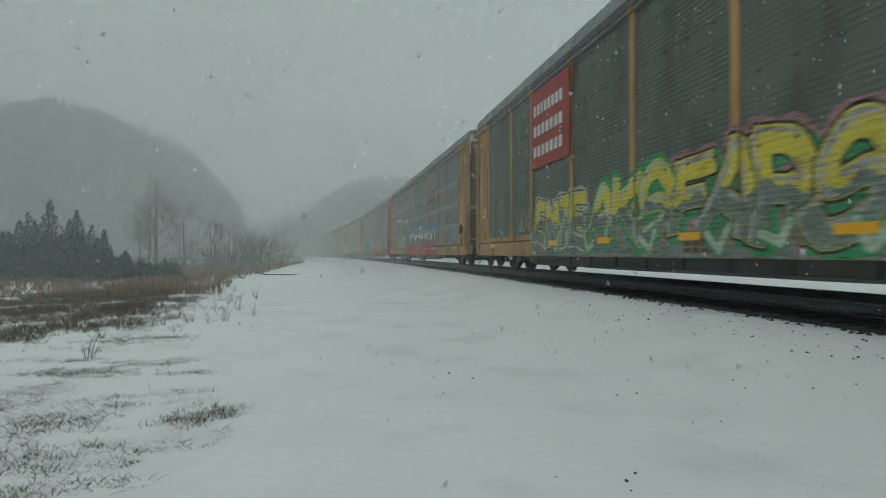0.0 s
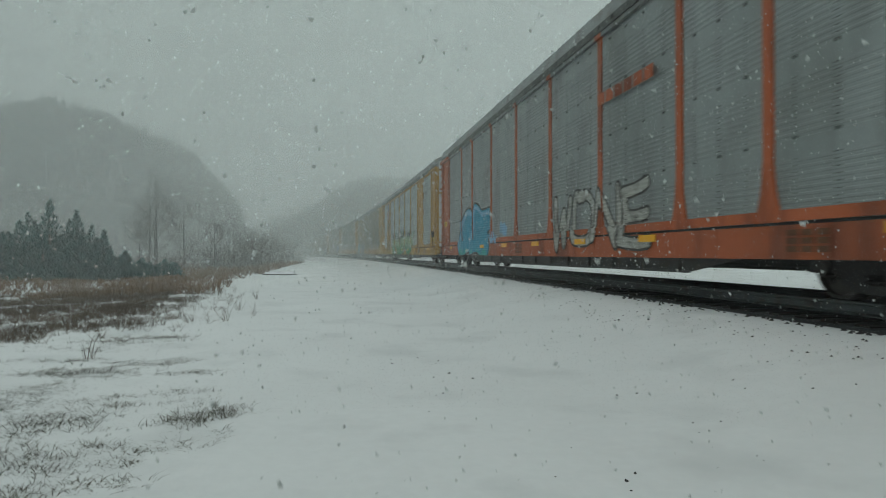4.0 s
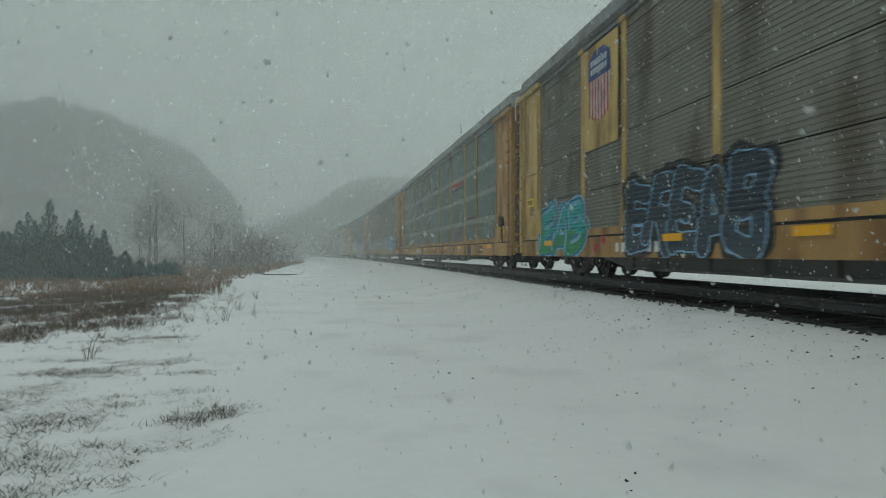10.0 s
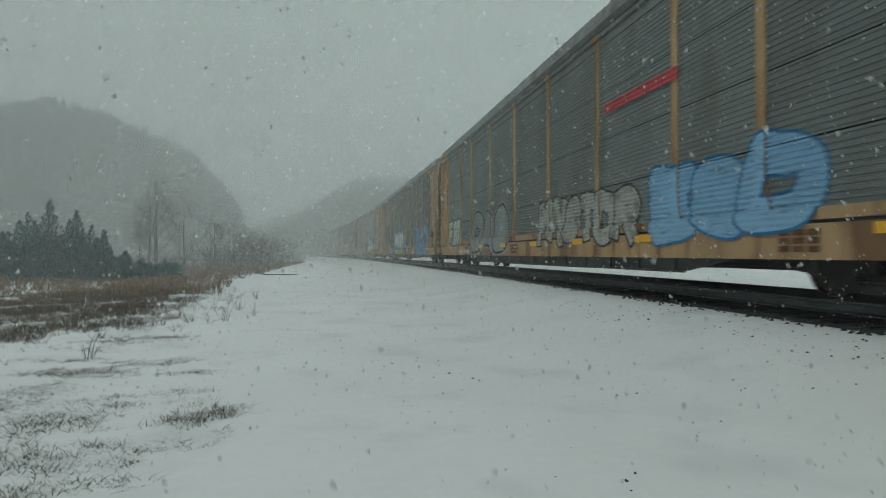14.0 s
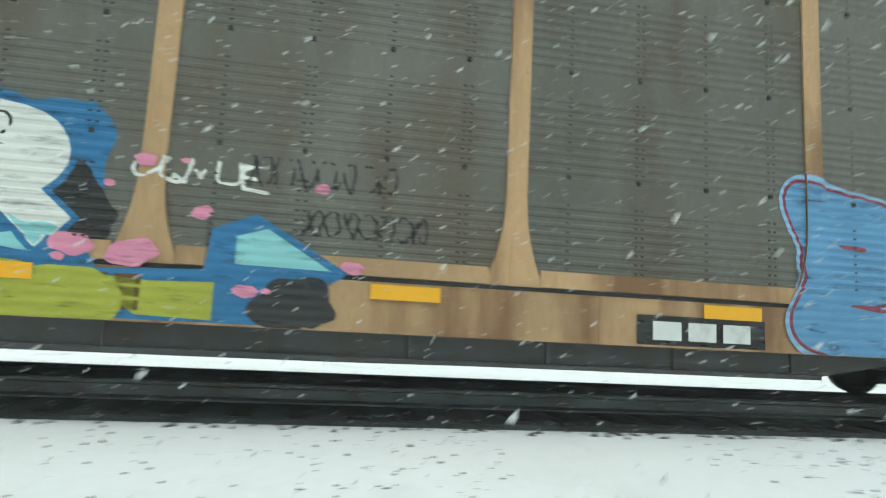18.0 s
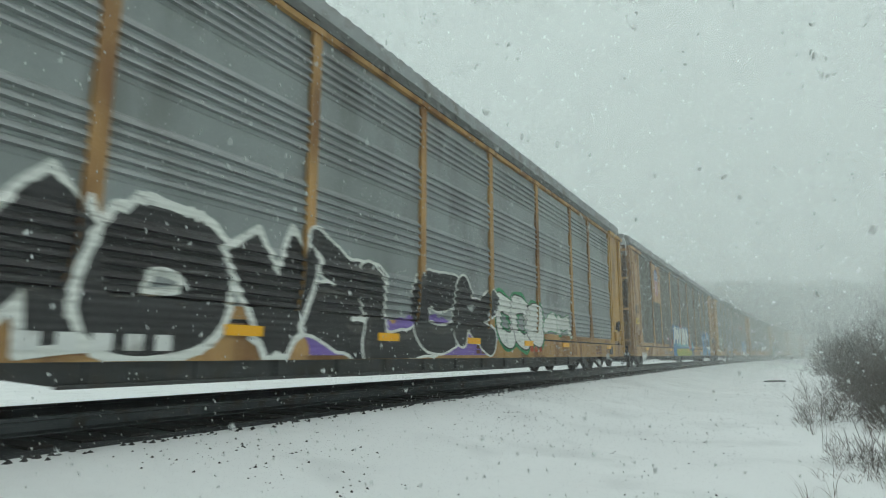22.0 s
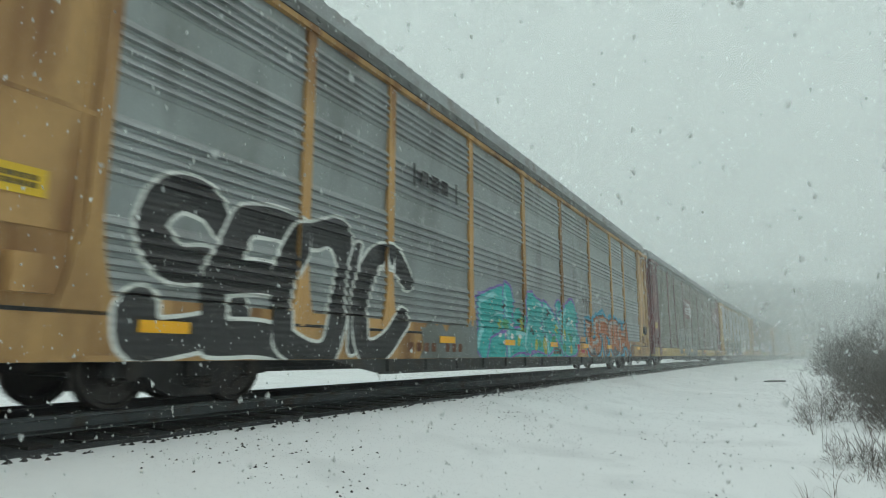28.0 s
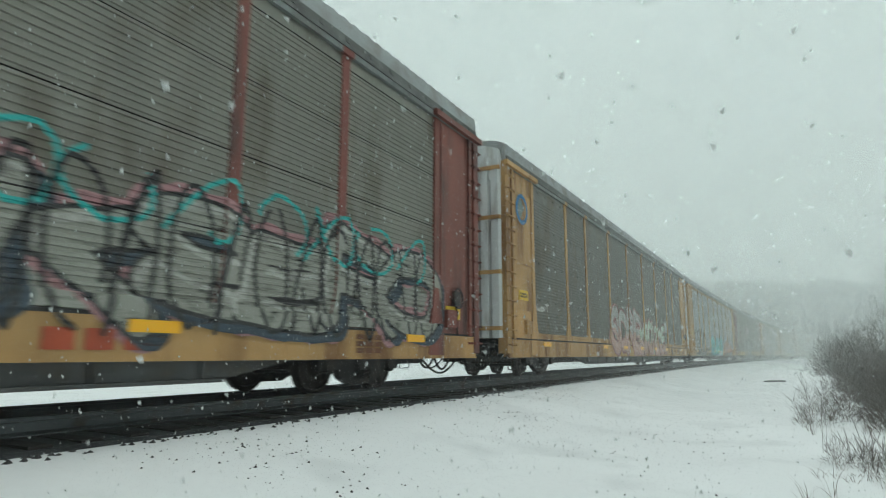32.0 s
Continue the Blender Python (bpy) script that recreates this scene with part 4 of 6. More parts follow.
def clump(sh, x, y, count, h, spread, w):
    """Stems that fan out from one root."""
    z = ground_at(x, y)
    for _ in range(count):
        blade(sh, x + random.gauss(0, 0.03), y + random.gauss(0, 0.03), h * random.uniform(0.3, 1.0), w * random.uniform(0.6, 1.2), spread * random.uniform(0.2, 1.0), z)


straw, weeds, tufts = Shape(), Shape(), Shape()
for _ in range(12500):
    y = 17 + 75 * random.random() ** 1.5
    back = random.random() ** 1.3 * (28 + 0.9 * y)
    x = verge(y) - back
    if y < 40 and random.random() > 0.08 + back / 2.0:
        continue
    if y < 24 and noise.noise((x * 0.22, y * 0.3, 4)) < 0.25 - 0.05 * (y - 17):
        continue
    clump(straw, x, y, 7, 0.62 * (0.75 + 0.5 * noise.noise((x * 0.15, y * 0.15, 1))), 0.5, 0.006 + 0.00028 * y)
for _ in range(26000):
    y = random.uniform(9.2, 24)
    back = random.random() ** 1.1 * 17
    x = verge(y) + 0.35 - back
    if random.random() > 0.05 + max(0.0, back - 0.9) / 1.6:
        continue
    g = noise.noise((x * 0.5, y * 0.55, 9)) + 0.5 * noise.noise((x * 1.7, y * 1.7, 2)) + (0.14 if y > 10.5 else -0.06)
    if g < random.uniform(-0.28, 0.2):
        continue
    clump(weeds, x, y, 8, random.uniform(0.06, 0.26), 0.30, 0.004)
for _ in range(7500):
    y = random.uniform(2.4, 9.5)
    x = verge(y) + 0.25 - random.random() * 6.5
    g = noise.noise((x * 0.9, y * 1.5, 6)) + 0.45 * noise.noise((x * 2.8, y * 3.4, 6))
    if g < random.uniform(0.04, 0.4):
        continue
    clump(tufts, x, y, 8, random.uniform(0.008, 0.035), 0.2, 0.0026)
for cx, cy, r, k in ((-2.05, 5.0, 0.22, 42), (-1.9, 5.2, 0.16, 30), (-3.0, 4.7, 0.3, 30), (-3.3, 5.0, 0.25, 24), (-2.7, 4.05, 0.2, 16), (-3.9, 7.1, 0.4, 12), (-4.4, 9.7, 0.3, 30), (-4.9, 9.5, 0.3, 26), (-5.5, 8.9, 0.4, 20)):
    for _ in range(k):
        clump(tufts, random.gauss(cx, r * 0.75), random.gauss(cy, r * 0.6), 10, random.uniform(0.02, 0.085), 0.2, 0.0026)
for cx, cy in ((-3.13, 4.78), (-3.25, 5.1), (-3.0, 4.9), (-2.56, 4.25), (-2.21, 3.84), (-2.1, 4.2), (-2.56, 3.84), (-2.89, 4.09), (-3.74, 6.94), (-2.76, 5.43), (-2.5, 5.96), (-2.78, 6.94), (-4.6, 7.91), (-3.06, 5.64), (-3.05, 6.94), (-1.95, 3.6), (-2.3, 3.5)):
    for _ in range(16):
        gx = random.gauss(0, 0.16)
        clump(tufts, cx + gx, cy + gx * 0.3 + random.gauss(0, 0.07), 9, random.uniform(0.01, 0.045), 0.18, 0.0026)
for cx, cy in ((-4.6, 8.0), (-4.1, 13.4), (-5.6, 18.5), (-4.8, 14.5), (-4.3, 12.2)):
    clump(weeds, cx, cy, 14, 0.4, 0.25, 0.004)
tagged(new("straw_grass", straw.mesh("straw_grass", M["straw"])), "tall dry brown grass standing in the snowy field", "grass", kind="stuff")
tagged(new("dead_weeds", weeds.mesh("dead_weeds", M["weed"])), "dark dead weeds poking through the snow", "weeds", kind="stuff")
tagged(new("grass_tufts", tufts.mesh("grass_tufts", M["tuft"])), "matted grey-brown grass tufts in thin snow", "grass", kind="stuff")


def cedar_tree(x, y, h, w, seed):
    rnd = random.Random(seed)
    tree = tagged(new("cedar_tree"), "dark green bushy cedar at the edge of the field", "conifer", group="cedars in the field")
    tree.matrix_basis = pose(x, y, ground_at(x, y) - 0.05, 0, 0, rnd.uniform(0, 360))
    part("trunk", Shape().tube([(0, 0, 0), (0.03, 0, h * 0.4), (0, 0.02, h * 0.97)], [0.12, 0.08, 0.01], 7).mesh("trunk", M["bark"]), tree, "grey-brown trunk")
    sh = Shape()
    tops = [(0, 0, h)] * 2 + [(rnd.uniform(-0.85, 0.85) * w, rnd.uniform(-0.5, 0.5) * w, h * rnd.uniform(0.35, 0.88)) for _ in range(7)]
    for _ in range(3600):
        tx, ty, th = rnd.choice(tops)
        f = rnd.random() ** 0.8
        z = th * (1 - f) + 0.1
        layer_f = 0.72 + 0.28 * abs(math.sin(z * 5.2 + tx * 3))
        r = w * 1.05 * (0.02 + f ** 1.2) * layer_f * math.sqrt(rnd.random())
        a = rnd.uniform(0, 2 * math.pi)
        c = Vector((tx * (1 - 0.4 * f) + r * math.cos(a), ty * (1 - 0.4 * f) + r * math.sin(a), z))
        out = Vector((math.cos(a) * (0.2 + f), math.sin(a) * (0.2 + f), rnd.uniform(0.3, 1.1))).normalized()
        for _ in range(3):
            d = (out + Vector((rnd.uniform(-0.5, 0.5), rnd.uniform(-0.5, 0.5), rnd.uniform(-0.3, 0.5)))).normalized()
            side = d.cross(Vector((rnd.uniform(-1, 1), rnd.uniform(-1, 1), 1))).normalized() * rnd.uniform(0.015, 0.035)
            ln = rnd.uniform(0.16, 0.4) * (0.6 + 0.5 * f)
            sh.add([tuple(c - side), tuple(c + side), tuple(c + d * ln * 0.6 + side), tuple(c + d * ln)], [(0, 1, 2, 3)])
    part("crown", sh.mesh("crown", M["cedar"]), tree, "dense dark green needles dusted with snow")


for x, y, h, w, sd in ((-24.6, 38.5, 5.0, 2.0, 1), (-26.5, 40, 3.7, 2.6, 2), (-22.9, 38.5, 4.3, 1.7, 3), (-28.2, 40, 3.0, 2.4, 4), (-21.9, 39, 2.6, 1.7, 5), (-30.4, 40, 2.2, 1.9, 6),
                       (-20.9, 38, 3.1, 0.9, 7), (-19.8, 38.5, 1.7, 1.2, 8), (-32.5, 41, 2.2, 1.8, 9), (-18.8, 38.5, 1.1, 1.0, 10), (-26.8, 37.5, 2.9, 1.8, 11), (-24.0, 37, 2.7, 1.7, 12), (-29.2, 38.5, 2.4, 1.7, 13), (-22.3, 37.4, 2.3, 1.4, 14), (-17.6, 39, 1.1, 0.9, 15)):
    cedar_tree(x, y, h, w, sd)


def limbs(sh, p, d, length, r, depth, rnd, twist=0.45):
    """A limb that bends, tapers and divides."""
    pts, rad = [tuple(p)], [r]
    steps = 4 if depth > 1 else 3
    for k in range(steps):
        d = (d + Vector((rnd.uniform(-1, 1), rnd.uniform(-1, 1), rnd.uniform(-0.3, 0.8))) * 0.13).normalized()
        p = p + d * length / steps
        pts.append(tuple(p))
        rad.append(r * (1 - 0.55 * (k + 1) / steps))
        if depth > 0 and k >= (0 if depth < 3 else 1):
            for _ in range(2 if depth > 1 else 2):
                a = rnd.uniform(0, 2 * math.pi)
                out = (d + Vector((math.cos(a), math.sin(a), rnd.uniform(0.0, 0.5))) * rnd.uniform(twist, twist * 2.2)).normalized()
                limbs(sh, p, out, length * rnd.uniform(0.45, 0.65), max(0.004, r * 0.55), depth - 1, rnd, twist)
    sh.tube(pts, rad, 5 if r > 0.03 else 3)


def bare_tree(x, y, h, seed, stems=1, label="bare leafless winter tree standing in the misty field"):
    rnd = random.Random(seed)
    tree = tagged(new("bare_tree"), label, "tree", group="bare trees in the field")
    tree.matrix_basis = pose(x, y, ground_at(x, y) - 0.1)
    trunk, crown = Shape(), Shape()
    for k in range(stems):
        off = Vector((rnd.uniform(-1, 1), rnd.uniform(-0.5, 0.5), 0)) * (1.1 if stems > 1 else 0)
        hh = h * rnd.uniform(0.8, 1.0) if k else h
        pts = [off + Vector((rnd.uniform(-0.12, 0.12) * f, rnd.uniform(-0.1, 0.1) * f, hh * f)) for f in (0, 0.25, 0.5, 0.75, 1)]
        trunk.tube([tuple(p) for p in pts], [0.11, 0.095, 0.07, 0.045, 0.018], 7)
        for _ in range(14):
            f = rnd.uniform(0.15, 0.95)
            p = off + Vector((0, 0, hh * f))
            a = rnd.uniform(0, 2 * math.pi)
            d = Vector((math.cos(a) * 0.8, math.sin(a) * 0.8, rnd.uniform(0.35, 1.1))).normalized()
            limbs(crown, p, d, hh * 0.46 * (1.15 - f), 0.02, 2, rnd)
    part("trunk", trunk.mesh("trunk", M["bark"]), tree)
    part("branches", crown.mesh("branches", M["twig"]), tree, "fine bare branches")


bare_tree(-27.2, 58.5, 8.9, 21, stems=3)
bare_tree(-30.5, 62, 5.0, 22)
bare_tree(-25.2, 60, 7.6, 25)
bare_tree(-19.6, 53, 4.3, 23)
bare_tree(-17.6, 60, 3.0, 24)


def brush(x, y, h, w, seed, count=1500, label="leafless grey-brown bush of fine tangled twigs", fine=0.008):
    """A bush seen as a soft mass: stems below, a cloud of fine twigs above."""
    rnd = random.Random(seed)
    bush = tagged(new("bush"), label, "bush", group="leafless bushes along the road")
    bush.matrix_basis = pose(x, y, ground_at(x, y) - 0.03)
    stems, twigs = Shape(), Shape()
    for _ in range(14 if h > 2 else 4):
        a, r = rnd.uniform(0, 2 * math.pi), w * 0.6 * math.sqrt(rnd.random())
        d = Vector((math.cos(a) * 0.3, math.sin(a) * 0.3, 1)).normalized()
        limbs(stems, Vector((r * math.cos(a), r * math.sin(a), 0)), d, h * rnd.uniform(0.5, 0.85), fine, 1, rnd, 0.35)
    heads = [(rnd.uniform(-0.7, 0.7) * w, rnd.uniform(-0.7, 0.7) * w, h * rnd.uniform(0.5, 1.0), w * rnd.uniform(0.3, 0.6)) for _ in range(9)]
    for _ in range(count):
        hx, hy, hz, hr = rnd.choice(heads)
        a, f = rnd.uniform(0, 2 * math.pi), rnd.random() ** 0.6
        r = hr * (0.25 + 0.75 * f) * math.sqrt(rnd.random())
        p = Vector((hx + r * math.cos(a), hy + r * math.sin(a), hz * (1 - f) * rnd.uniform(0.9, 1.02) + 0.02))
        d = Vector((math.cos(a) * 0.6 + rnd.uniform(-0.4, 0.4), math.sin(a) * 0.6 + rnd.uniform(-0.4, 0.4), rnd.uniform(0.2, 1.3))).normalized()
        s0 = d.cross(Vector((rnd.uniform(-1, 1), rnd.uniform(-1, 1), 0.3))).normalized() * fine * rnd.uniform(0.5, 1.1)
        ln = rnd.uniform(0.1, 0.34) * min(1.5, 0.3 + h * 0.28)
        mid = p + d * ln * 0.5 + Vector((rnd.uniform(-1, 1), rnd.uniform(-1, 1), rnd.uniform(-1, 1))) * ln * 0.12
        twigs.add([tuple(p - s0), tuple(p + s0), tuple(mid + s0 * 0.8), tuple(mid - s0 * 0.8), tuple(p + d * ln)], [(0, 1, 2, 3), (3, 2, 4)])
    part("stem_tangle", stems.mesh("stem_tangle", M["twig"]), bush)
    crown = part("crown", twigs.mesh("crown", M["twig"]), bush, "cloud of fine twigs dusted with snow")
    crown["kind"] = "stuff"


for k, (x, y, h, w) in enumerate(((-18.3, 57, 3.0, 2.4), (-20.6, 62, 3.9, 2.6), (-20.4, 68, 4.3, 2.8), (-22.5, 78, 4.6, 3.4), (-24.0, 88, 4.6, 3.6), (-26, 98, 4.2, 3.4), (-27.5, 108, 3.6, 3.0), (-23.5, 60, 3.4, 2.8), (-25.5, 57, 2.4, 2.5), (-28, 54, 2.0, 2.4), (-22.0, 70, 4.2, 3.0), (-24.5, 80, 4.2, 3.2), (-31, 56, 2.0, 2.4), (-34, 57, 2.2, 2.4))):
    brush(x, y, h, w, 40 + k, 1700, "leafless dark bush at the far edge of the road", 0.022)
for k, (x, y, h, w, c) in enumerate(((0.7, -27, 3.5, 1.3, 4200), (2.1, -28, 2.3, 0.9, 2600), (-0.5, -24, 4.4, 1.5, 4800), (-1.6, -20, 4.6, 1.5, 4760), (-2.6, -17.5, 4.32, 1.5, 4760), (2.2, -34, 3.0, 1.4, 3600), (3.7, -44, 2.8, 1.7, 3000), (-3.4, -22, 5.28, 1.8, 4420),
                                     (1.75, -14.2, 0.8, 0.35, 650), (1.9, -16.8, 0.9, 0.45, 780), (1, -15.6, 1.2, 0.7, 1950), (0.1, -13.8, 1.5, 0.8, 3400), (0.75, -9.4, 0.5, 0.35, 494), (0.2, -8.4, 0.55, 0.45, 650), (-0.3, -10.6, 1.1, 0.7, 1690), (-0.9, -12.4, 1.8, 0.9, 3740),
                                     (0.5, -18.5, 1.8, 0.9, 3400), (-0.6, -16.5, 2.64, 1, 4080), (1.3, -21.5, 1.6, 0.8, 3060), (1.9, -26, 1.8, 0.9, 3060), (-0.2, -21, 3.0, 1.1, 3200), (5.6, -60, 2.8, 2.2, 2400), (7.6, -84, 2.8, 2.8, 2200))):
    brush(x, y, h, w, 80 + k, c, fine=0.0028 if h < 1 else 0.005 if h < 2.2 else 0.008 if y > -30 else 0.014)
verge2 = Shape()
for _ in range(1500):
    y = -random.uniform(6.5, 30)
    x = 1.15 - 0.075 * (y + 9) - random.random() ** 1.4 * 5
    g = noise.noise((x * 1.1, y * 0.9, 12)) + 0.4 * noise.noise((x * 3, y * 3, 12))
    if g < random.uniform(-0.05, 0.45):
        continue
    clump(verge2, x, y, 8, random.uniform(0.05, 0.32), 0.25, 0.003)
for cx, cy, h in ((1.75, -13.2, 0.95), (1.85, -13.6, 0.8), (1.6, -12.6, 0.9), (1.15, -10.3, 0.8), (1.0, -9.3, 0.7)):
    clump(verge2, cx, cy, 10, h, 0.45, 0.0026)
tagged(new("roadside_weeds", verge2.mesh("roadside_weeds", M["weed"])), "dead weeds and stalks in snow beside the road", "weeds", kind="stuff")
for x, y, turn, ln in ((6.0, -35.5, 60, 1.3), (-10.2, 38.5, -5, 2.2)):
    sh = Shape().box(-ln / 2, ln / 2, -0.1, 0.1, -0.02, 0.05).box(-ln / 2 + 0.1, ln / 2 - 0.2, -0.08, 0.06, 0.05, 0.062)
    tagged(new("plank", sh.mesh("plank", M["tie"])), "dark weathered plank lying in the snow", "plank", group="planks on the road").matrix_basis = pose(x, y, ground_at(x, y) + 0.01, 0, 0, turn)

# ---- the falling snow: flurries that sink and drift as one ----
FLURRIES = []


def flurry(seed, count, size, drift, reach):
    rnd = random.Random(seed)
    sh = Shape()
    eye = Vector((0, 0, EYE_Z))
    way = drift.normalized()
    for _ in range(count):
        # a slanted column of flakes long enough for the whole clip; none brushes the lens
        a = rnd.uniform(0, 32)
        p = Vector((rnd.uniform(-4, 7.5), rnd.uniform(-reach, reach), rnd.uniform(-0.5, 7))) - drift * a
        if ((eye - p) - way * (eye - p).dot(way)).length < 1.3:
            continue
        r = size * rnd.uniform(0.45, 1.35)
        u = Vector((rnd.uniform(-1, 1), rnd.uniform(-1, 1), rnd.uniform(-1, 1))).normalized()
        w = u.cross(Vector((0.3, 0.5, 0.8))).normalized()
        n = u.cross(w)
        sh.add([tuple(p + u * r), tuple(p + w * r * 0.8), tuple(p - (u + w) * r * 0.7), tuple(p + n * r * 0.9)], [(0, 1, 3), (1, 2, 3), (2, 0, 3), (2, 1, 0)])
    ob = tagged(new("snowflakes", sh.mesh("snowflakes", M["flake"])), "white snowflakes falling past the train", "snow", kind="stuff")
    FLURRIES.append((ob, drift))


flurry(1, 95000, 0.011, Vector((0.4, -0.9, -1.5)), 11)
flurry(2, 85000, 0.010, Vector((-0.35, -0.6, -1.25)), 10)
flurry(3, 34000, 0.015, Vector((0.6, -1.2, -1.8)), 12)


# ---- paint on the cars: signs, stencils and graffiti ----
LETTERS = {}


def letter(ch, bold):
    """One character of the built-in font as points and faces, scaled into a unit square."""
    if (ch, bold) not in LETTERS:
        cu = bpy.data.curves.new("glyph", "FONT")
        cu.body, cu.offset, cu.fill_mode, cu.dimensions, cu.resolution_u = ch, bold, "FRONT", "2D", 4
        ob = bpy.data.objects.new("glyph", cu)
        me = bpy.data.meshes.new_from_object(ob)
        v = [(p.co.x, p.co.y) for p in me.vertices]
        f = [tuple(p.vertices) for p in me.polygons]
        bpy.data.objects.remove(ob)
        bpy.data.meshes.remove(me)
        bpy.data.curves.remove(cu)
        plain = (ch, bold) if bold == 0 else None
        if plain:
            x0, x1 = min(p[0] for p in v), max(p[0] for p in v)
            y0, y1 = min(p[1] for p in v), max(p[1] for p in v)
        else:
            _, _, (x0, x1, y0, y1) = letter(ch, 0)
        LETTERS[(ch, bold)] = ([((x - x0) / (x1 - x0), (y - y0) / (y1 - y0)) for x, y in v], f, (x0, x1, y0, y1))
    return LETTERS[(ch, bold)]


def layer(car, name, sh, mat, label, depth):
    """Stencils and badges lie on the car's side, a hair proud of sheets and posts."""
    me = sh.mesh(name, mat)
    for v in me.vertices:
        v.co.y += -SIDE_Y - 0.072 - depth
    return part(name, me, car, label)


# spray-can letters as strokes on a four by four grid: each pair is one point, a dash starts a new stroke
SPRAY = {
    "A": "00 13 24 33 40 - 11 31", "B": "00 02 04 - 04 34 33 22 02 - 02 32 41 30 00", "C": "43 34 14 03 01 10 30 41", "D": "00 02 04 - 04 34 42 30 00", "E": "44 04 - 04 02 00 - 00 40 - 02 32",
    "F": "00 02 04 - 04 44 - 02 32", "H": "00 04 - 40 44 - 02 42", "I": "20 22 24", "K": "00 04 - 44 12 - 12 40", "L": "04 02 00 - 00 40", "M": "00 04 - 04 22 - 22 44 - 44 40",
    "N": "00 04 - 04 40 - 40 44", "O": "24 04 01 10 30 41 43 34 14", "P": "00 02 04 - 04 34 43 32 02", "R": "00 02 04 - 04 34 43 32 02 - 22 40", "S": "43 34 14 03 12 32 41 30 10 01",
    "T": "04 44 - 24 22 20", "U": "04 01 10 30 41 44", "V": "04 20 - 20 44", "W": "04 10 - 10 23 - 23 30 - 30 44", "Z": "04 44 - 44 00 - 00 40", "3": "04 34 33 22 - 22 41 30 00", "!": "24 22 21 - 20 20",
    "G": "43 34 14 03 01 10 30 41 42 22", "Y": "04 22 - 44 22 - 22 20", "X": "00 44 - 04 40", "Q": "24 04 01 10 30 41 43 34 14 - 21 40",
}


def curve_through(pts):
    """A smooth line through the points (two points stay straight)."""
    if len(pts) < 3:
        (a, b), (c, d) = pts[0], pts[-1]
        return [(a + (c - a) * k / 3, b + (d - b) * k / 3) for k in range(4)]
    out = []
    for i in range(len(pts) - 1):
        p0, p1, p2, p3 = pts[max(i - 1, 0)], pts[i], pts[i + 1], pts[min(i + 2, len(pts) - 1)]
        for k in range(4):
            t = k / 4
            out.append(tuple(0.5 * (2 * p1[c] + (p2[c] - p0[c]) * t + (2 * p0[c] - 5 * p1[c] + 4 * p2[c] - p3[c]) * t * t + (3 * p1[c] - p0[c] - 3 * p2[c] + p3[c]) * t ** 3) for c in (0, 1)))
    return out + [pts[-1]]


# paint follows the pressed ribs of the sheets and steps out over posts, sill and ends
def rib_lines(style):
    """Heights at which the sheet bends, and its depth there."""
    zs, ds = [], []
    for z, d in panel_profile(style):
        if not zs or z > zs[-1] + 0.002:
            zs.append(z)
            ds.append(d)
    return np.array(zs), np.array(ds)


def proud_mask(j, X, Z):
    """Below zero where posts, sill and end panels stand out from the sheets."""
    k = FLEET[j]
    f = np.clip((1.85 - Z) / (1.85 - 1.06), 0, 1)
    half = 0.105 + 0.17 * f * f
    P = np.minimum(Z - (PANEL0 + 0.145), CORNER[k["posts"]] - 0.1 - np.abs(X))
    for x in POSTS[k["posts"]]:
        P = np.minimum(P, np.abs(X - x) - half)
    return P


def march(sh, xs, zs, V, ys):
    """Fill the part of the sheet where V is below zero: whole runs of cells, and clipped cells along the edge."""
    a, b, c, d = V[:-1, :-1], V[:-1, 1:], V[1:, 1:], V[1:, :-1]
    full = (np.maximum(np.maximum(a, b), np.maximum(c, d)) < 0)
    some = (np.minimum(np.minimum(a, b), np.minimum(c, d)) < 0) & ~full
    for i in range(len(zs) - 1):
        if full[i].any():
            edges = np.flatnonzero(np.diff(np.concatenate(([0], full[i].astype(int), [0]))))
            for p, q in zip(edges[::2], edges[1::2]):
                sh.add([(xs[p], ys[i], zs[i]), (xs[q], ys[i], zs[i]), (xs[q], ys[i + 1], zs[i + 1]), (xs[p], ys[i + 1], zs[i + 1])], [(0, 1, 2, 3)])
        for k in np.flatnonzero(some[i]):
            ring_pts = [(xs[k], ys[i], zs[i], V[i, k]), (xs[k + 1], ys[i], zs[i], V[i, k + 1]), (xs[k + 1], ys[i + 1], zs[i + 1], V[i + 1, k + 1]), (xs[k], ys[i + 1], zs[i + 1], V[i + 1, k])]
            out = []
            for n in range(4):
                p, q = ring_pts[n], ring_pts[(n + 1) % 4]
                if p[3] < 0:
                    out.append(p[:3])
                if (p[3] < 0) != (q[3] < 0):
                    f = p[3] / (p[3] - q[3])
                    out.append(tuple(p[m] + (q[m] - p[m]) * f for m in range(3)))
            if len(out) > 2:
                sh.add(out, [tuple(range(len(out)))])


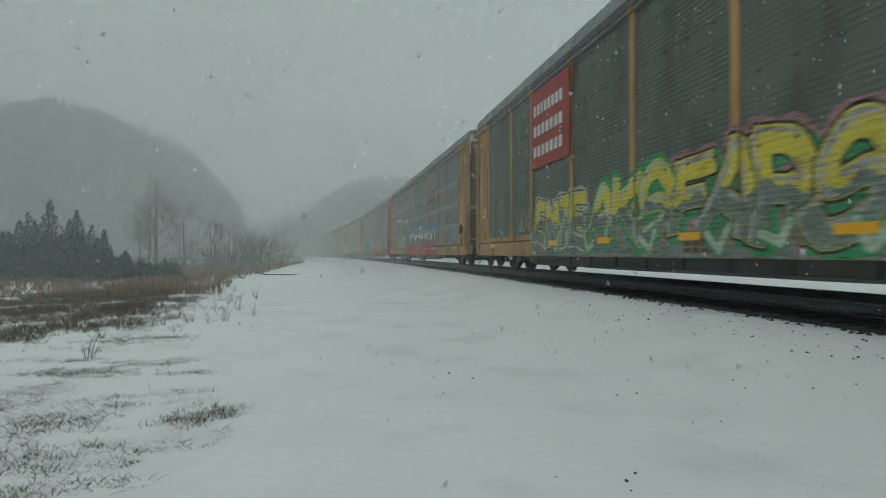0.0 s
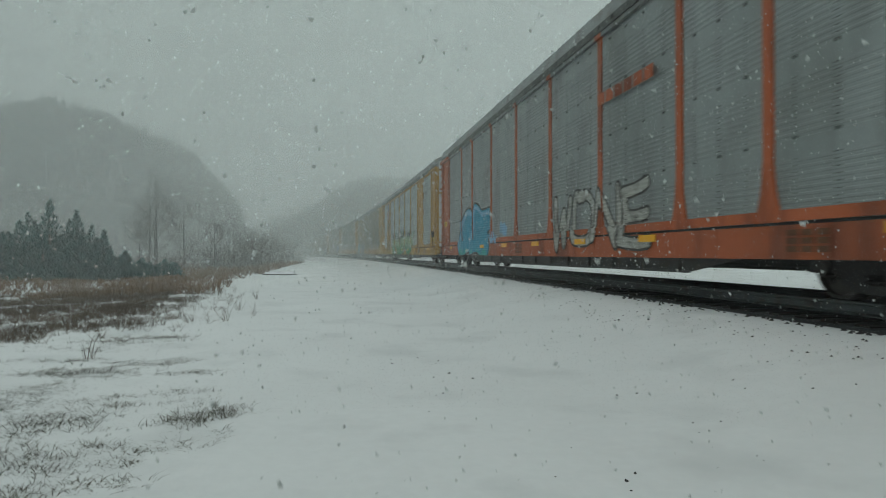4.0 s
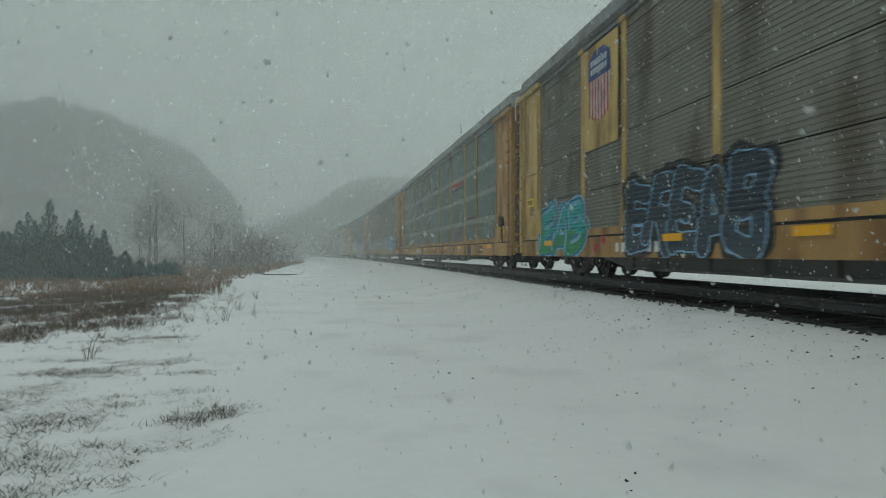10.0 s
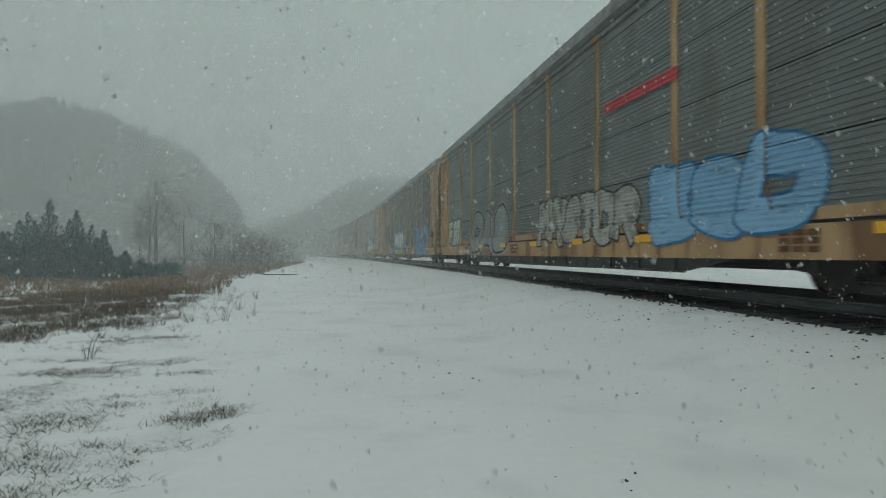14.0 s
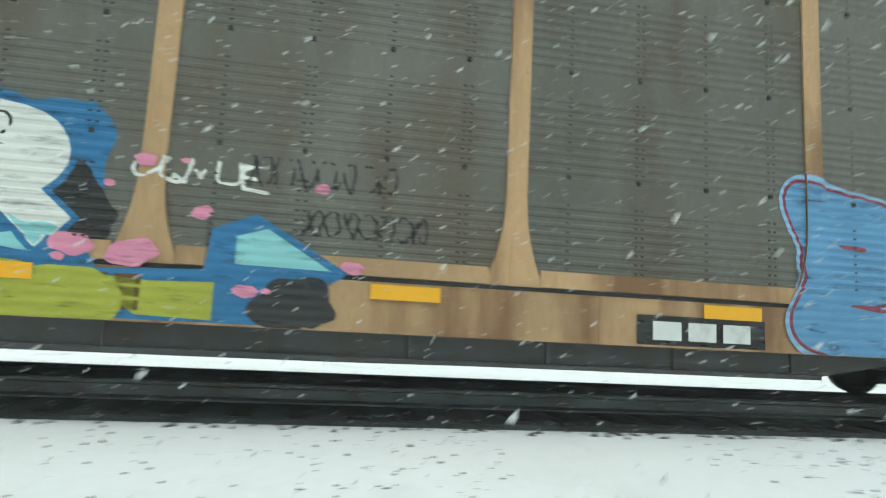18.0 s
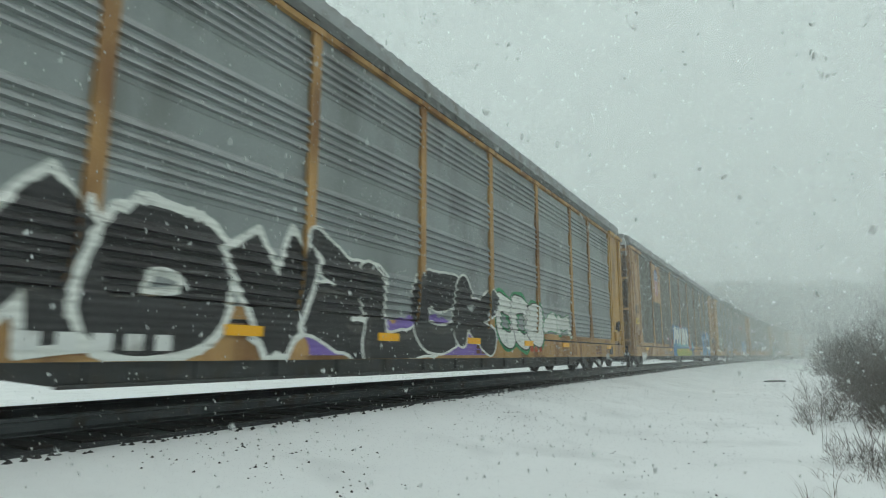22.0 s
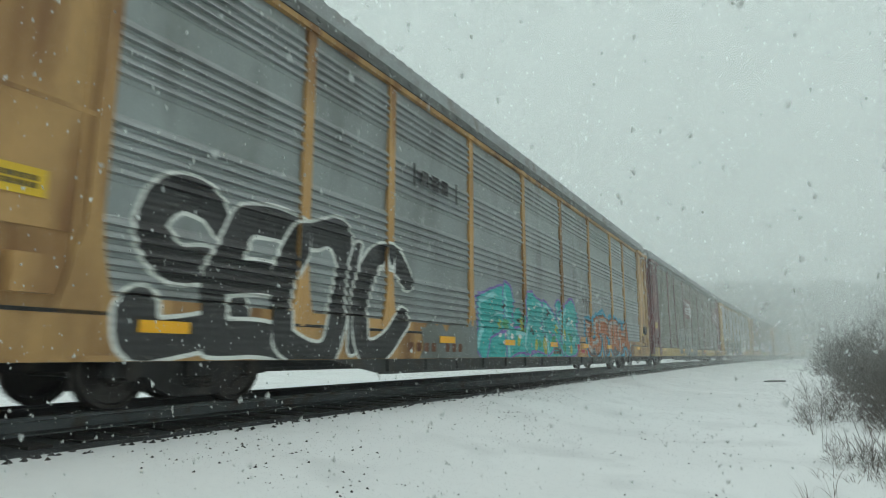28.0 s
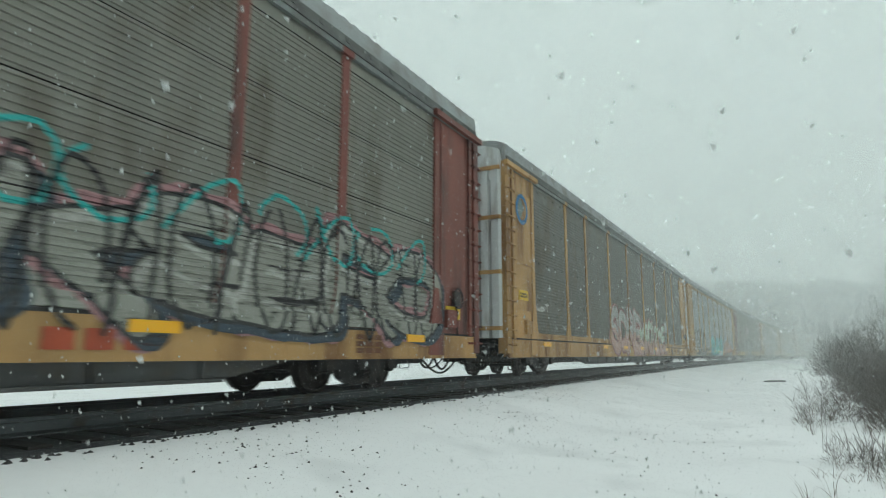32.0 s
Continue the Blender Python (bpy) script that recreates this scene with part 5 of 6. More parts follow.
def spray(j, name, box, shape, mat, label="", depth=0.0, step=0.04):
    """Lay paint on a car's side wherever shape(X, Z) is below zero inside the box (u0, u1, z0, z1)."""
    u0, u1, z0, z1 = box
    z0, z1 = max(z0, SILL0 + 0.004), min(z1, PANEL1)
    xs = np.arange(u0, u1 + step, step)
    rz, rd = rib_lines(FLEET[j]["style"])
    flat = np.arange(SILL0 + 0.004, PANEL0 + 0.145, 0.05)
    zs = np.concatenate((flat, [PANEL0 + 0.145], rz[rz > PANEL0 + 0.15]))
    zs = zs[(zs > z0 - 0.06) & (zs < z1 + 0.06)]
    if len(zs) < 2:
        return None
    X, Z = np.meshgrid(xs, zs)
    D, P = shape(X, Z), proud_mask(j, X, Z)
    sh = Shape()
    march(sh, xs, zs, np.maximum(D, P), -SIDE_Y - np.where(zs > 1.21, 0.064 if FLEET[j]["style"] == "ribbed" else 0.048, 0.074) - depth)
    march(sh, xs, zs, np.maximum(D, -P - 0.04), -SIDE_Y - np.interp(zs, rz, rd) - 0.004 - 0.35 * (depth + 0.008))
    if not sh.f:
        return None
    me = bpy.data.meshes.new(name)
    me.from_pydata(sh.v, [], sh.f)
    me.materials.append(M[mat])
    return part(name, me, CARS[j], label)


def line_field(X, Z, lines, half, square=False, flare=0.0):
    """Distance to strokes of paint of the given half width; square strokes have blunt ends."""
    D = np.full(X.shape, 9.0)
    for ln in lines:
        n = len(ln) - 1
        for k in range(n):
            (ax, az), (bx, bz) = ln[k], ln[k + 1]
            dx, dz = bx - ax, bz - az
            ll = math.hypot(dx, dz) or 1e-6
            dx, dz = dx / ll, dz / ll
            t = (X - ax) * dx + (Z - az) * dz
            h = half * (1 + flare * (2 * (k + 0.5) / n - 1) ** 2)
            if square:
                d = np.maximum(np.abs((Z - az) * dx - (X - ax) * dz) - h, np.abs(t - ll / 2) - ll / 2 - h * (0.85 if k in (0, n - 1) else 0.25))
            else:
                tc = np.clip(t, 0, ll)
                d = np.hypot(X - ax - tc * dx, Z - az - tc * dz) - h
            D = np.minimum(D, d)
    return D


def word(j, text, u0, u1, z0, z1, fill, edge=None, label="", fat=0.28, rim=0.05, tilt=5, hop=0.12, slope=0.0, seed=0, core=None, drop=None, widths=None, loose=0.0, over=1.04,
         square=False, flare=0.15, low=None, top=None, halo=None, wave=0.05, lift=0.0):
    """A row of sprayed letters between u0 and u1 along the car, z0 to z1 above the rail; fat and rim are widths of paint.
    low and top: (paint, share of the height) for a second colour below or above; halo: (paint, width) round the whole row; drop: paint of the block shadow."""
    rnd = random.Random(seed + 7 * j + len(text))
    wd = widths or [0.5 if c in "I!1" else 1.0 for c in text]
    total, x, rows = sum(wd), u0, []
    for i, (c, w) in enumerate(zip(text, wd)):
        cw = (u1 - u0) * w / total
        f0 = (x + cw / 2 - u0) / (u1 - u0)
        high, base = z1 + slope * f0 - rnd.uniform(0, hop), z0 + rnd.uniform(0, hop * 0.6)
        ft = min(fat, cw * 0.36)
        pad = ft / 2 + rim
        a, lean = radians(rnd.uniform(-tilt, tilt)), rnd.uniform(-0.1, 0.16)
        wx, wz = max(0.1, cw * over - 2 * pad), max(0.1, high - base - 2 * pad)
        lines = []
        ph = [rnd.uniform(0, 6.28) for _ in range(3)]
        for stroke in SPRAY[c].split("-"):
            pts = []
            for q in stroke.split():
                gx, gz = (int(q[0]) / 4 - 0.5), (int(q[1]) / 4 - 0.5)
                gx += 0.07 * math.sin(5 * gz + ph[0]) + rnd.uniform(-loose, loose)
                gz = gz * (1 + 0.10 * math.sin(4 * gx + ph[1])) + rnd.uniform(-loose, loose)
                gx, gz = gx * wx * (0.94 + 0.16 * (0.5 - gz)) + lean * gz * wz, gz * wz
                pts.append((x + cw / 2 + gx * math.cos(a) - gz * math.sin(a), (high + base) / 2 + gx * math.sin(a) + gz * math.cos(a)))
            lines.append(curve_through(pts))
        rows.append((lines, ft, ph, base, high, (x - 0.15 * cw - 0.2, x + 1.15 * cw + 0.2, base - 0.3, high + 0.3)))
        x += cw
    small = max(0.014, min(0.04, fat * 0.3))

    def letter_shape(lines, ft, ph, grow, dx=0.0, dz=0.0):
        def shape(X, Z):
            X2, Z2 = X - dx + wave * np.sin(2.3 * Z + 1.1 * X + ph[2]), Z - dz + wave * 0.8 * np.sin(2.9 * X + ph[0])
            return line_field(X2, Z2, lines, ft / 2, square, flare) - grow
        return shape

    if halo:
        def cloud(X, Z):
            D = np.full(X.shape, 9.0)
            for lines, ft, ph, *_ in rows:
                D = np.minimum(D, letter_shape(lines, ft, ph, 0.0)(X, Z))
            return D - rim - halo[1] * (0.75 + 0.35 * np.sin(4.1 * X + seed) * np.sin(3.3 * Z + seed) + 0.2 * np.sin(9.7 * X + 5 * Z))
        spray(j, "sprayed_halo", (u0 - 0.5, u1 + 0.5, z0 - 0.4, z1 + slope + 0.5), cloud, halo[0], "hazy sprayed surround", -0.003 + lift, 0.05)
    for i, (lines, ft, ph, base, high, box) in enumerate(rows):
        up = lift + 0.0012 * i
        body = letter_shape(lines, ft, ph, 0.0)
        if drop:
            steps = [letter_shape(lines, ft, ph, rim, 0.05 * k, -0.035 * k) for k in (1, 2, 3)]
            spray(j, "letter_shadow", box, lambda X, Z: np.minimum(np.minimum(steps[0](X, Z), steps[1](X, Z)), steps[2](X, Z)), drop, "", up - 0.0008, small)
        if edge:
            spray(j, "letter_outline", box, letter_shape(lines, ft, ph, rim), edge, "", up, small)
        spray(j, "graffiti_letter", box, body, fill, label, up + 0.0004, small)
        if low:
            cut = base + (high - base) * low[1]
            spray(j, "letter_fade", box, lambda X, Z: np.maximum(body(X, Z) + 0.012, Z - cut - 0.09 * np.sin(5.3 * X + ph[0]) - 0.05 * np.sin(13 * X + ph[1])), low[0], "", up + 0.0006, small)
        if top:
            over_z = base + (high - base) * top[1]
            spray(j, "letter_fade", box, lambda X, Z: np.maximum(body(X, Z) + 0.012, over_z + 0.08 * np.sin(6.1 * X + ph[1]) + 0.04 * np.sin(15 * X + ph[2]) - Z), top[0], "", up + 0.0007, small)
        if core:
            inner = letter_shape(lines, ft, ph, 0.0, 0.16 * ft, -0.16 * ft)
            spray(j, "letter_highlight", box, lambda X, Z: np.maximum(body(X, Z) + 0.1 * ft, -inner(X, Z) - 0.16 * ft), core, "", up + 0.0009, small)


def lettering(j, text, u0, u1, z0, z1, mat, label, bold=0.02, depth=0.004, slant=0.0):
    """Stencilled words, each letter a part of its own."""
    n = len(text)
    wd = [0.45 if c == "I" else 1.0 for c in text]
    x = u0
    for c, w in zip(text, wd):
        cw = (u1 - u0) * w / sum(wd)
        pts, faces, _ = letter(c, bold)
        layer(CARS[j], "letter", Shape().add([(x + cw * 0.06 + px * cw * 0.76 + slant * py * (z1 - z0), 0, z0 + py * (z1 - z0)) for px, py in pts], faces), M[mat], label, depth)
        x += cw


def blobs(j, mat, u0, u1, z0, z1, count, size, seed=0, depth=-0.004, label="", shape=0.8):
    """Sprayed clouds and dots."""
    rnd = random.Random(seed + j)
    spots = []
    for k in range(count):
        f = (k + rnd.uniform(0.2, 0.8)) / count
        spots.append((u0 + (u1 - u0) * f, rnd.uniform(z0, z1), size * rnd.uniform(0.6, 1.3), rnd.uniform(0, 6), rnd.uniform(0, 6)))

    def dots(X, Z):
        D = np.full(X.shape, 9.0)
        for cx, cz, r, p, q in spots:
            A = np.arctan2((Z - cz) / shape, X - cx)
            D = np.minimum(D, np.hypot(X - cx, (Z - cz) / shape) - r * (1 + 0.13 * np.sin(2 * A + p) + 0.09 * np.sin(5 * A + q)))
        return D
    m = size * 1.6
    spray(j, "sprayed_patch", (u0 - m, u1 + m, z0 - m, z1 + m), dots, mat, label, depth, max(0.016, min(0.04, size * 0.25)))


def field(j, mat, u0, u1, z0, low, high, seed=0, depth=-0.006, label=""):
    """A sprayed ground with a ragged upper edge."""
    def ground_paint(X, Z):
        puff = 0.6 * np.abs(np.sin(X * 3.1 + seed)) + 0.4 * np.abs(np.sin(X * 7.3 + seed * 2.0))
        swell = 0.5 + 0.5 * np.sin(X * 0.9 + seed * 1.7) * np.sin(X * 0.47 + j)
        return np.maximum(np.maximum(Z - low - (high - low) * (0.45 * puff + 0.55 * swell), z0 - Z),
                          np.maximum(u0 - X, X - u1) + 0.09 * np.sin(5.2 * Z + seed) + 0.05 * np.sin(11 * Z))
    spray(j, "sprayed_ground", (u0 - 0.2, u1 + 0.2, z0, high + 0.1), ground_paint, mat, label, depth, 0.04)


def strokes(j, mat, u0, u1, z0, z1, count, width=0.03, seed=0, depth=0.006, label="hurried painted tag"):
    """A scrawled tag: looping line of paint."""
    rnd, lines = random.Random(seed + 3 * j), []
    for k in range(count):
        cx, cz = u0 + (u1 - u0) * (k + 0.5) / count, (z0 + z1) / 2
        w, h = (u1 - u0) / count * 0.55, (z1 - z0) / 2
        a0, turns = rnd.uniform(0, 6), rnd.uniform(0.6, 1.15) * 2 * math.pi
        n = 14
        pts = []
        for i in range(n + 1):
            a = a0 + turns * i / n
            pts.append((cx + w * math.cos(a) * (1 - 0.4 * i / n) + rnd.uniform(-0.02, 0.02), cz + h * math.sin(a * (1 if k % 2 else 1.5)) * rnd.uniform(0.85, 1)))
        lines.append(pts)
    spray(j, "tag", (u0 - 0.3, u1 + 0.3, z0 - 0.1, z1 + 0.1), lambda X, Z: line_field(X, Z, lines, width / 2), mat, label, depth, max(0.014, width * 0.5))


def bars(j, mat, u0, u1, z0, z1, count, fat=0.65, label="stencilled marking", rows=1, depth=0.002, gap=0.0, slant=0.0):
    """Writing that cannot be read, or must not be: plain bars."""
    small = Shape()
    hh, w = (z1 - z0) / rows, (u1 - u0) / count
    alone = w > 0.14 and hh > 0.12
    for r in range(rows):
        for k in range(count):
            if gap and abs((k + 0.5) / count - gap) < 0.5 / count:
                continue
            a, b = u0 + w * k, z0 + hh * r
            sh = Shape() if alone else small
            sl = slant * hh
            sh.add([(a, 0, b + hh * 0.12), (a + w * fat, 0, b + hh * 0.12), (a + w * fat + sl, 0, b + hh * 0.85), (a + sl, 0, b + hh * 0.85)], [(0, 1, 2, 3)])
            if alone:
                layer(CARS[j], "stencil_bar", sh, M[mat], label, depth)
    if not alone:
        layer(CARS[j], "stencil_text", small, M[mat], label, depth)


def sign(j, mat, u0, u1, z0, z1, label, depth=-0.01):
    w, h = round(u1 - u0, 2), round(z1 - z0, 2)
    return part("sign", plate_mesh(w, h, M[mat]), CARS[j], label, pose((u0 + u1) / 2, -SIDE_Y - 0.0625 - depth - 0.006, (z0 + z1) / 2))


def shield(j, u0, u1, z0, z1):
    """A striped shield badge on a plain backing plate."""
    car, w, h = CARS[j], u1 - u0, z1 - z0
    cx = (u0 + u1) / 2

    def half(z):
        f = (z - z0) / h
        return w / 2 * (0.75 + 0.25 * smooth(0.0, 0.35, f)) * (1.0 if f < 0.8 else 0.96)
    sh = Shape()
    n = 7
    for k in range(n):
        a, b = -w / 2 * 0.92 + w * 0.92 * k / n, -w / 2 * 0.92 + w * 0.92 * (k + 0.6) / n
        lowa = z0 + 0.12 * h * (abs(a + b) / w) ** 2
        sh.add([(cx + a, 0, lowa), (cx + b, 0, lowa), (cx + b, 0, z0 + 0.62 * h), (cx + a, 0, z0 + 0.62 * h)], [(0, 1, 2, 3)])
    white = Shape().add([(cx + s * half(z) * 0.95, 0, z) for s, z in ((-1, z0 + 0.1 * h), (0, z0), (1, z0 + 0.1 * h), (1, z0 + 0.7 * h), (-1, z0 + 0.7 * h))], [(0, 1, 2, 3, 4)])
    blue = Shape().add([(cx - w * 0.5, 0, z0 + 0.6 * h), (cx + w * 0.5, 0, z0 + 0.6 * h), (cx + w * 0.46, 0, z0 + 0.9 * h), (cx + w * 0.2, 0, z1), (cx - w * 0.2, 0, z1), (cx - w * 0.46, 0, z0 + 0.9 * h)], [(0, 1, 2, 3, 4, 5)])
    layer(car, "badge_ground", white, M["white"], "white shield ground", 0.0)
    layer(car, "badge_stripe", sh, M["sign_red"], "red stripes", 0.003)
    layer(car, "badge_top", blue, M["sign_blue"], "dark blue band", 0.005)
    bars(j, "white", cx - w * 0.36, cx + w * 0.38, z0 + 0.66 * h, z0 + 0.9 * h, 6, 0.55, "white lettering bars", 2, 0.008)


def data_bars(j, u, z):
    bars(j, "brown_ink", u, u + 0.75, z, z + 0.32, 3, 0.8, "small stencilled data", 3)


for j in range(13):
    # stencils on every nearby car: data on the ends and along the sill, placards by the ends
    rnd = random.Random(100 + j)
    c = CORNER[FLEET[j]["posts"]]
    for u in (-c - 1.15, c + 0.35):
        bars(j, "brown_ink", u, u + 0.75, 3.0 + rnd.uniform(-0.2, 0.3), 3.28, 4, 0.75, "small stencilled data", 2, -0.035)
        part("placard", plate_mesh(0.62, 0.26, M["placard"]), CARS[j], "yellow warning placard", pose(u + 0.35, -SIDE_Y - 0.052, 2.15 if u < 0 else 1.45))
        bars(j, "ink", u + 0.1, u + 0.6, 2.08 if u < 0 else 1.38, 2.22 if u < 0 else 1.52, 5, 0.7, "black lettering bars", 2, -0.008)
    data_bars(j, rnd.uniform(-2, 1), 0.62)
    data_bars(j, 10.6, 0.62)
# car with the red sign
sign(0, "sign_red", -7.91, -4.84, 3.1, 5.36, "faded red sign with white lettering bars")
for k, (z, n) in enumerate(((4.55, 8), (3.95, 7), (3.35, 7))):
    bars(0, "white", -7.59, -5.19, z, z + 0.42, n, 0.7, "white lettering bars", 1, 0.015)
field(0, "grey_green", -7.69, 5.3, 0.55, 1.3, 1.75, 1, label="hazy green and pink sprayed ground")
blobs(0, "dull_pink", -7.2, 5.0, 0.65, 1.5, 13, 0.2, 4, -0.0045, "faded pink patches", 1.3)
word(0, "EMTE", -7.59, -3.9, 0.75, 2.2, "yellow_spray", "slate_spray", "yellow and grey-green sprayed letters", 0.3, 0.03, seed=4, tilt=10, low=("grey_green", 0.55), core="mint", halo=("mint", 0.08), square=True, over=1.2, loose=0.05, hop=0.25)
word(0, "AKS", -3.7, -0.2, 0.7, 2.45, "yellow_spray", "green", "yellow and mint sprayed letters", 0.34, 0.03, seed=3, tilt=10, low=("grey_green", 0.5), core="mint", halo=("green", 0.09), square=True, over=1.25, loose=0.06, hop=0.3)
word(0, "FARS", -0.1, 4.25, 0.7, 2.4, "yellow_spray", "ink", "yellow and teal sprayed letters with black outlines", 0.36, 0.04, seed=1, slope=0.0, tilt=9, low=("grey_green", 0.5), core="off_white", drop="green", halo=("dull_pink", 0.1), square=True, over=1.22, loose=0.05, hop=0.22)
for u in (-6.2, -4.1, -1.2, 0.9, 2.2, 3.6):
    word(0, "V", u, u + 0.75, 0.54, 1.15, "mint", "green", "mint and green arrow", 0.13, 0.03, seed=int(u * 10), tilt=20, lift=0.006)
strokes(0, "off_white", -9.59, -8.09, 1.3, 2.0, 3, 0.05, 2, label="white scrawl")
# car with the pink and blue piece
field(1, "blue", -3.81, 7.49, 0.55, 1.95, 2.75, 2, label="sky blue sprayed cloud")
field(1, "ink", -3.76, 7.29, 0.54, 1.85, 2.05, 12, -0.0045, "black underspray")
word(1, "SUOMER!", -3.66, 1.89, 0.60, 2.12, "white_spray", "ink", "white letters fading to red with black outlines", 0.27, 0.03, tilt=3, seed=5, hop=0.06, square=True, over=1.16, low=("dull_pink", 0.62))
word(1, "KATSA3", 2.19, 7.04, 0.60, 2.1, "white_spray", "ink", "white letters fading to red with black outlines", 0.27, 0.03, tilt=3, seed=6, hop=0.06, square=True, over=1.16, low=("dull_pink", 0.62))
field(1, "red_spray", -3.71, 7.09, 0.54, 0.95, 1.15, 13, 0.01, "red sprayed lower band")
strokes(1, "ink", -12.79, -10.19, 1.55, 2.3, 7, 0.05, 3, label="black angular tag")
word(1, "ENMK", -9.75, -5.9, 0.95, 2.1, "off_white", "light_blue", "white, yellow and pale blue letters", 0.4, 0.04, tilt=7, seed=7, core="yellow_spray", hop=0.2, over=1.2, square=True)
sign(1, "ink", -7.49, -4.69, 0.57, 0.82, "black number board with white bars", -0.004)
bars(1, "white", -7.39, -4.79, 0.6, 0.8, 11, 0.6, "white number bars", 1, 0.016, gap=0.41)
bars(1, "red_spray", 4.79, 7.19, 3.8, 4.25, 6, 0.75, "faded red slanted lettering bars", slant=0.35)
bars(1, "ink", 4.69, 7.29, 3.66, 3.76, 1, 1.0, "thin black underline")
word(1, "ECO", 10.39, 12.89, 1.1, 2.2, "panel_silver", "deep_blue", "blue outlined bubble letters", 0.2, 0.05, seed=8)
strokes(1, "off_white", 7.59, 9.99, 1.2, 2.2, 4, 0.06, 5, label="white scrawl")
# red-orange car
word(2, "SE", -10.3, -5.2, 0.5, 2.55, "bright_blue", "ink", "bright blue swooping letters with black outlines", 0.78, 0.085, tilt=9, seed=9, core="light_blue", over=1.3, flare=0.25, wave=0.09, halo=("off_white", 0.06), low=("teal", 0.1))
word(2, "WONE", 1.9, 7.1, 0.7, 2.15, "off_white", "grey_ink", "white outlined letters", 0.2, 0.05, seed=10)
field(2, "deep_blue", -9, -8.2, 0.9, 2.0, 2.3, 6, label="dark blue patch")
blobs(2, "light_blue", -5.8, -2.7, 0.95, 1.7, 6, 0.28, 7, label="blue patches")
bars(2, "orange", 4.8, 7.3, 3.85, 4.2, 6, 0.85, "faded red lettering bars")
# bright yellow car
blobs(3, "pink", -6.3, 6.71, 1.0, 2.25, 12, 0.3, 2, -0.006, "pink sprayed patches", 1.2)
blobs(3, "green", -6.0, 6.6, 1.9, 2.4, 7, 0.22, 12, -0.007, "green sprayed patches")
word(3, "SNEEKS", -6.19, 5.2, 0.5, 2.45, "pale_green", "ink", "pale green letters with black outlines", 0.5, 0.075, tilt=9, seed=11, core="mint", hop=0.25, over=1.22, loose=0.03, low=("green", 0.4), top=("slate_spray", 0.74), flare=0.3, wave=0.08)
word(3, "K", 4.91, 6.61, 0.9, 2.3, "mint", "ink", "grey-green letter", 0.26, 0.05, seed=12)
shield(3, -9.84, -8.59, 3.75, 5.35)
lettering(3, "BUILDING", -9.97, -8.02, 3.15, 3.5, "dark_stencil", "faded dark brown slogan lettering", 0.012)
lettering(3, "AMERICA", -9.92, -8.12, 2.72, 3.06, "dark_stencil", "faded dark brown slogan lettering", 0.012)
word(3, "BROKY", -9.9, -8.1, 0.95, 1.75, "ink", None, "black tag on the yellow panel", 0.085, 0.0, seed=6, tilt=14, loose=0.05)
sign(3, "ink", -5.99, -3.39, 0.57, 0.85, "dark number board with white bars", -0.004)
bars(3, "white", -5.89, -3.49, 0.6, 0.83, 11, 0.6, "white number bars", 1, 0.016, gap=0.41)
sign(3, "ink", 8.61, 9.11, 0.65, 0.95, "small black notice")
# dark board car with the badge
sign(4, "pale_yellow", -10.01, -8.14, 3.0, 5.36, "faded cream backing plate")
shield(4, -9.66, -8.46, 3.6, 5.2)
word(4, "EAB", -13.06, -10.0, 0.55, 2.0, "teal", "deep_blue", "teal and green bubble letters", 0.5, 0.05, seed=13, core="light_blue", low=("green", 0.4), over=1.3, halo=("light_blue", 0.07))
word(4, "EREAB", -7.7, -3.6, 0.6, 2.1, "slate_spray", "light_blue", "black letters with pale blue outlines", 0.36, 0.03, seed=14, tilt=10, over=1.25, halo=("ink", 0.14), loose=0.05)
bars(4, "white", -8.26, -5.56, 0.62, 0.88, 10, 0.6, "white number bars", gap=0.45)
blobs(4, "red_spray", -9.46, -8.66, 0.6, 0.95, 2, 0.18, 5)
word(4, "READ", 5.05, 7.95, 1.05, 2.2, "panel_dark", "off_white", "hollow white outlined letters", 0.3, 0.03, seed=15, over=1.2)
word(4, "BOR", -0.75, 2.35, 1.0, 2.2, "panel_dark", "off_white", "hollow white outlined letters", 0.38, 0.03, seed=16, over=1.2)
strokes(4, "ink", 2.95, 8.25, 1.2, 2.3, 8, 0.06, 7, label="black scrawl across the panels")
bars(4, "red_ink", 6.05, 7.35, 0.6, 0.88, 3, 0.75, "red lettering bars")
strokes(4, "brown_ink", 8.55, 10.95, 0.6, 0.95, 6, 0.03, 8, label="brown scrawl on the sill")
# blue-grey car
word(5, "SPAK", 5.9, 7.7, 1.1, 2.0, "panel_mid", "grey_ink", "hollow dark and pink letters", 0.18, 0.03, seed=9, core="wine")
strokes(5, "wine", 8.2, 9.9, 1.85, 2.2, 5, 0.05, 10, label="faded red scrawl")
bars(5, "red_spray", 5.1, 7.7, 3.72, 4.0, 5, 0.85, "faded red slanted lettering bars", slant=0.35)
bars(5, "ink", 5.1, 7.8, 3.6, 3.68, 1, 1.0, "thin black underline")
strokes(5, "off_white", 11.29, 12.79, 1.2, 2.1, 4, 0.05, 11, label="pale scrawl")
bars(5, "white", -6.9, -4.3, 0.66, 0.9, 10, 0.6, "white number bars", gap=0.45)
sign(5, "ink", 8.69, 9.19, 0.6, 0.95, "small black notice")
bars(5, "red_ink", 2.09, 2.99, 0.62, 0.88, 3, 0.75, "red lettering bars")
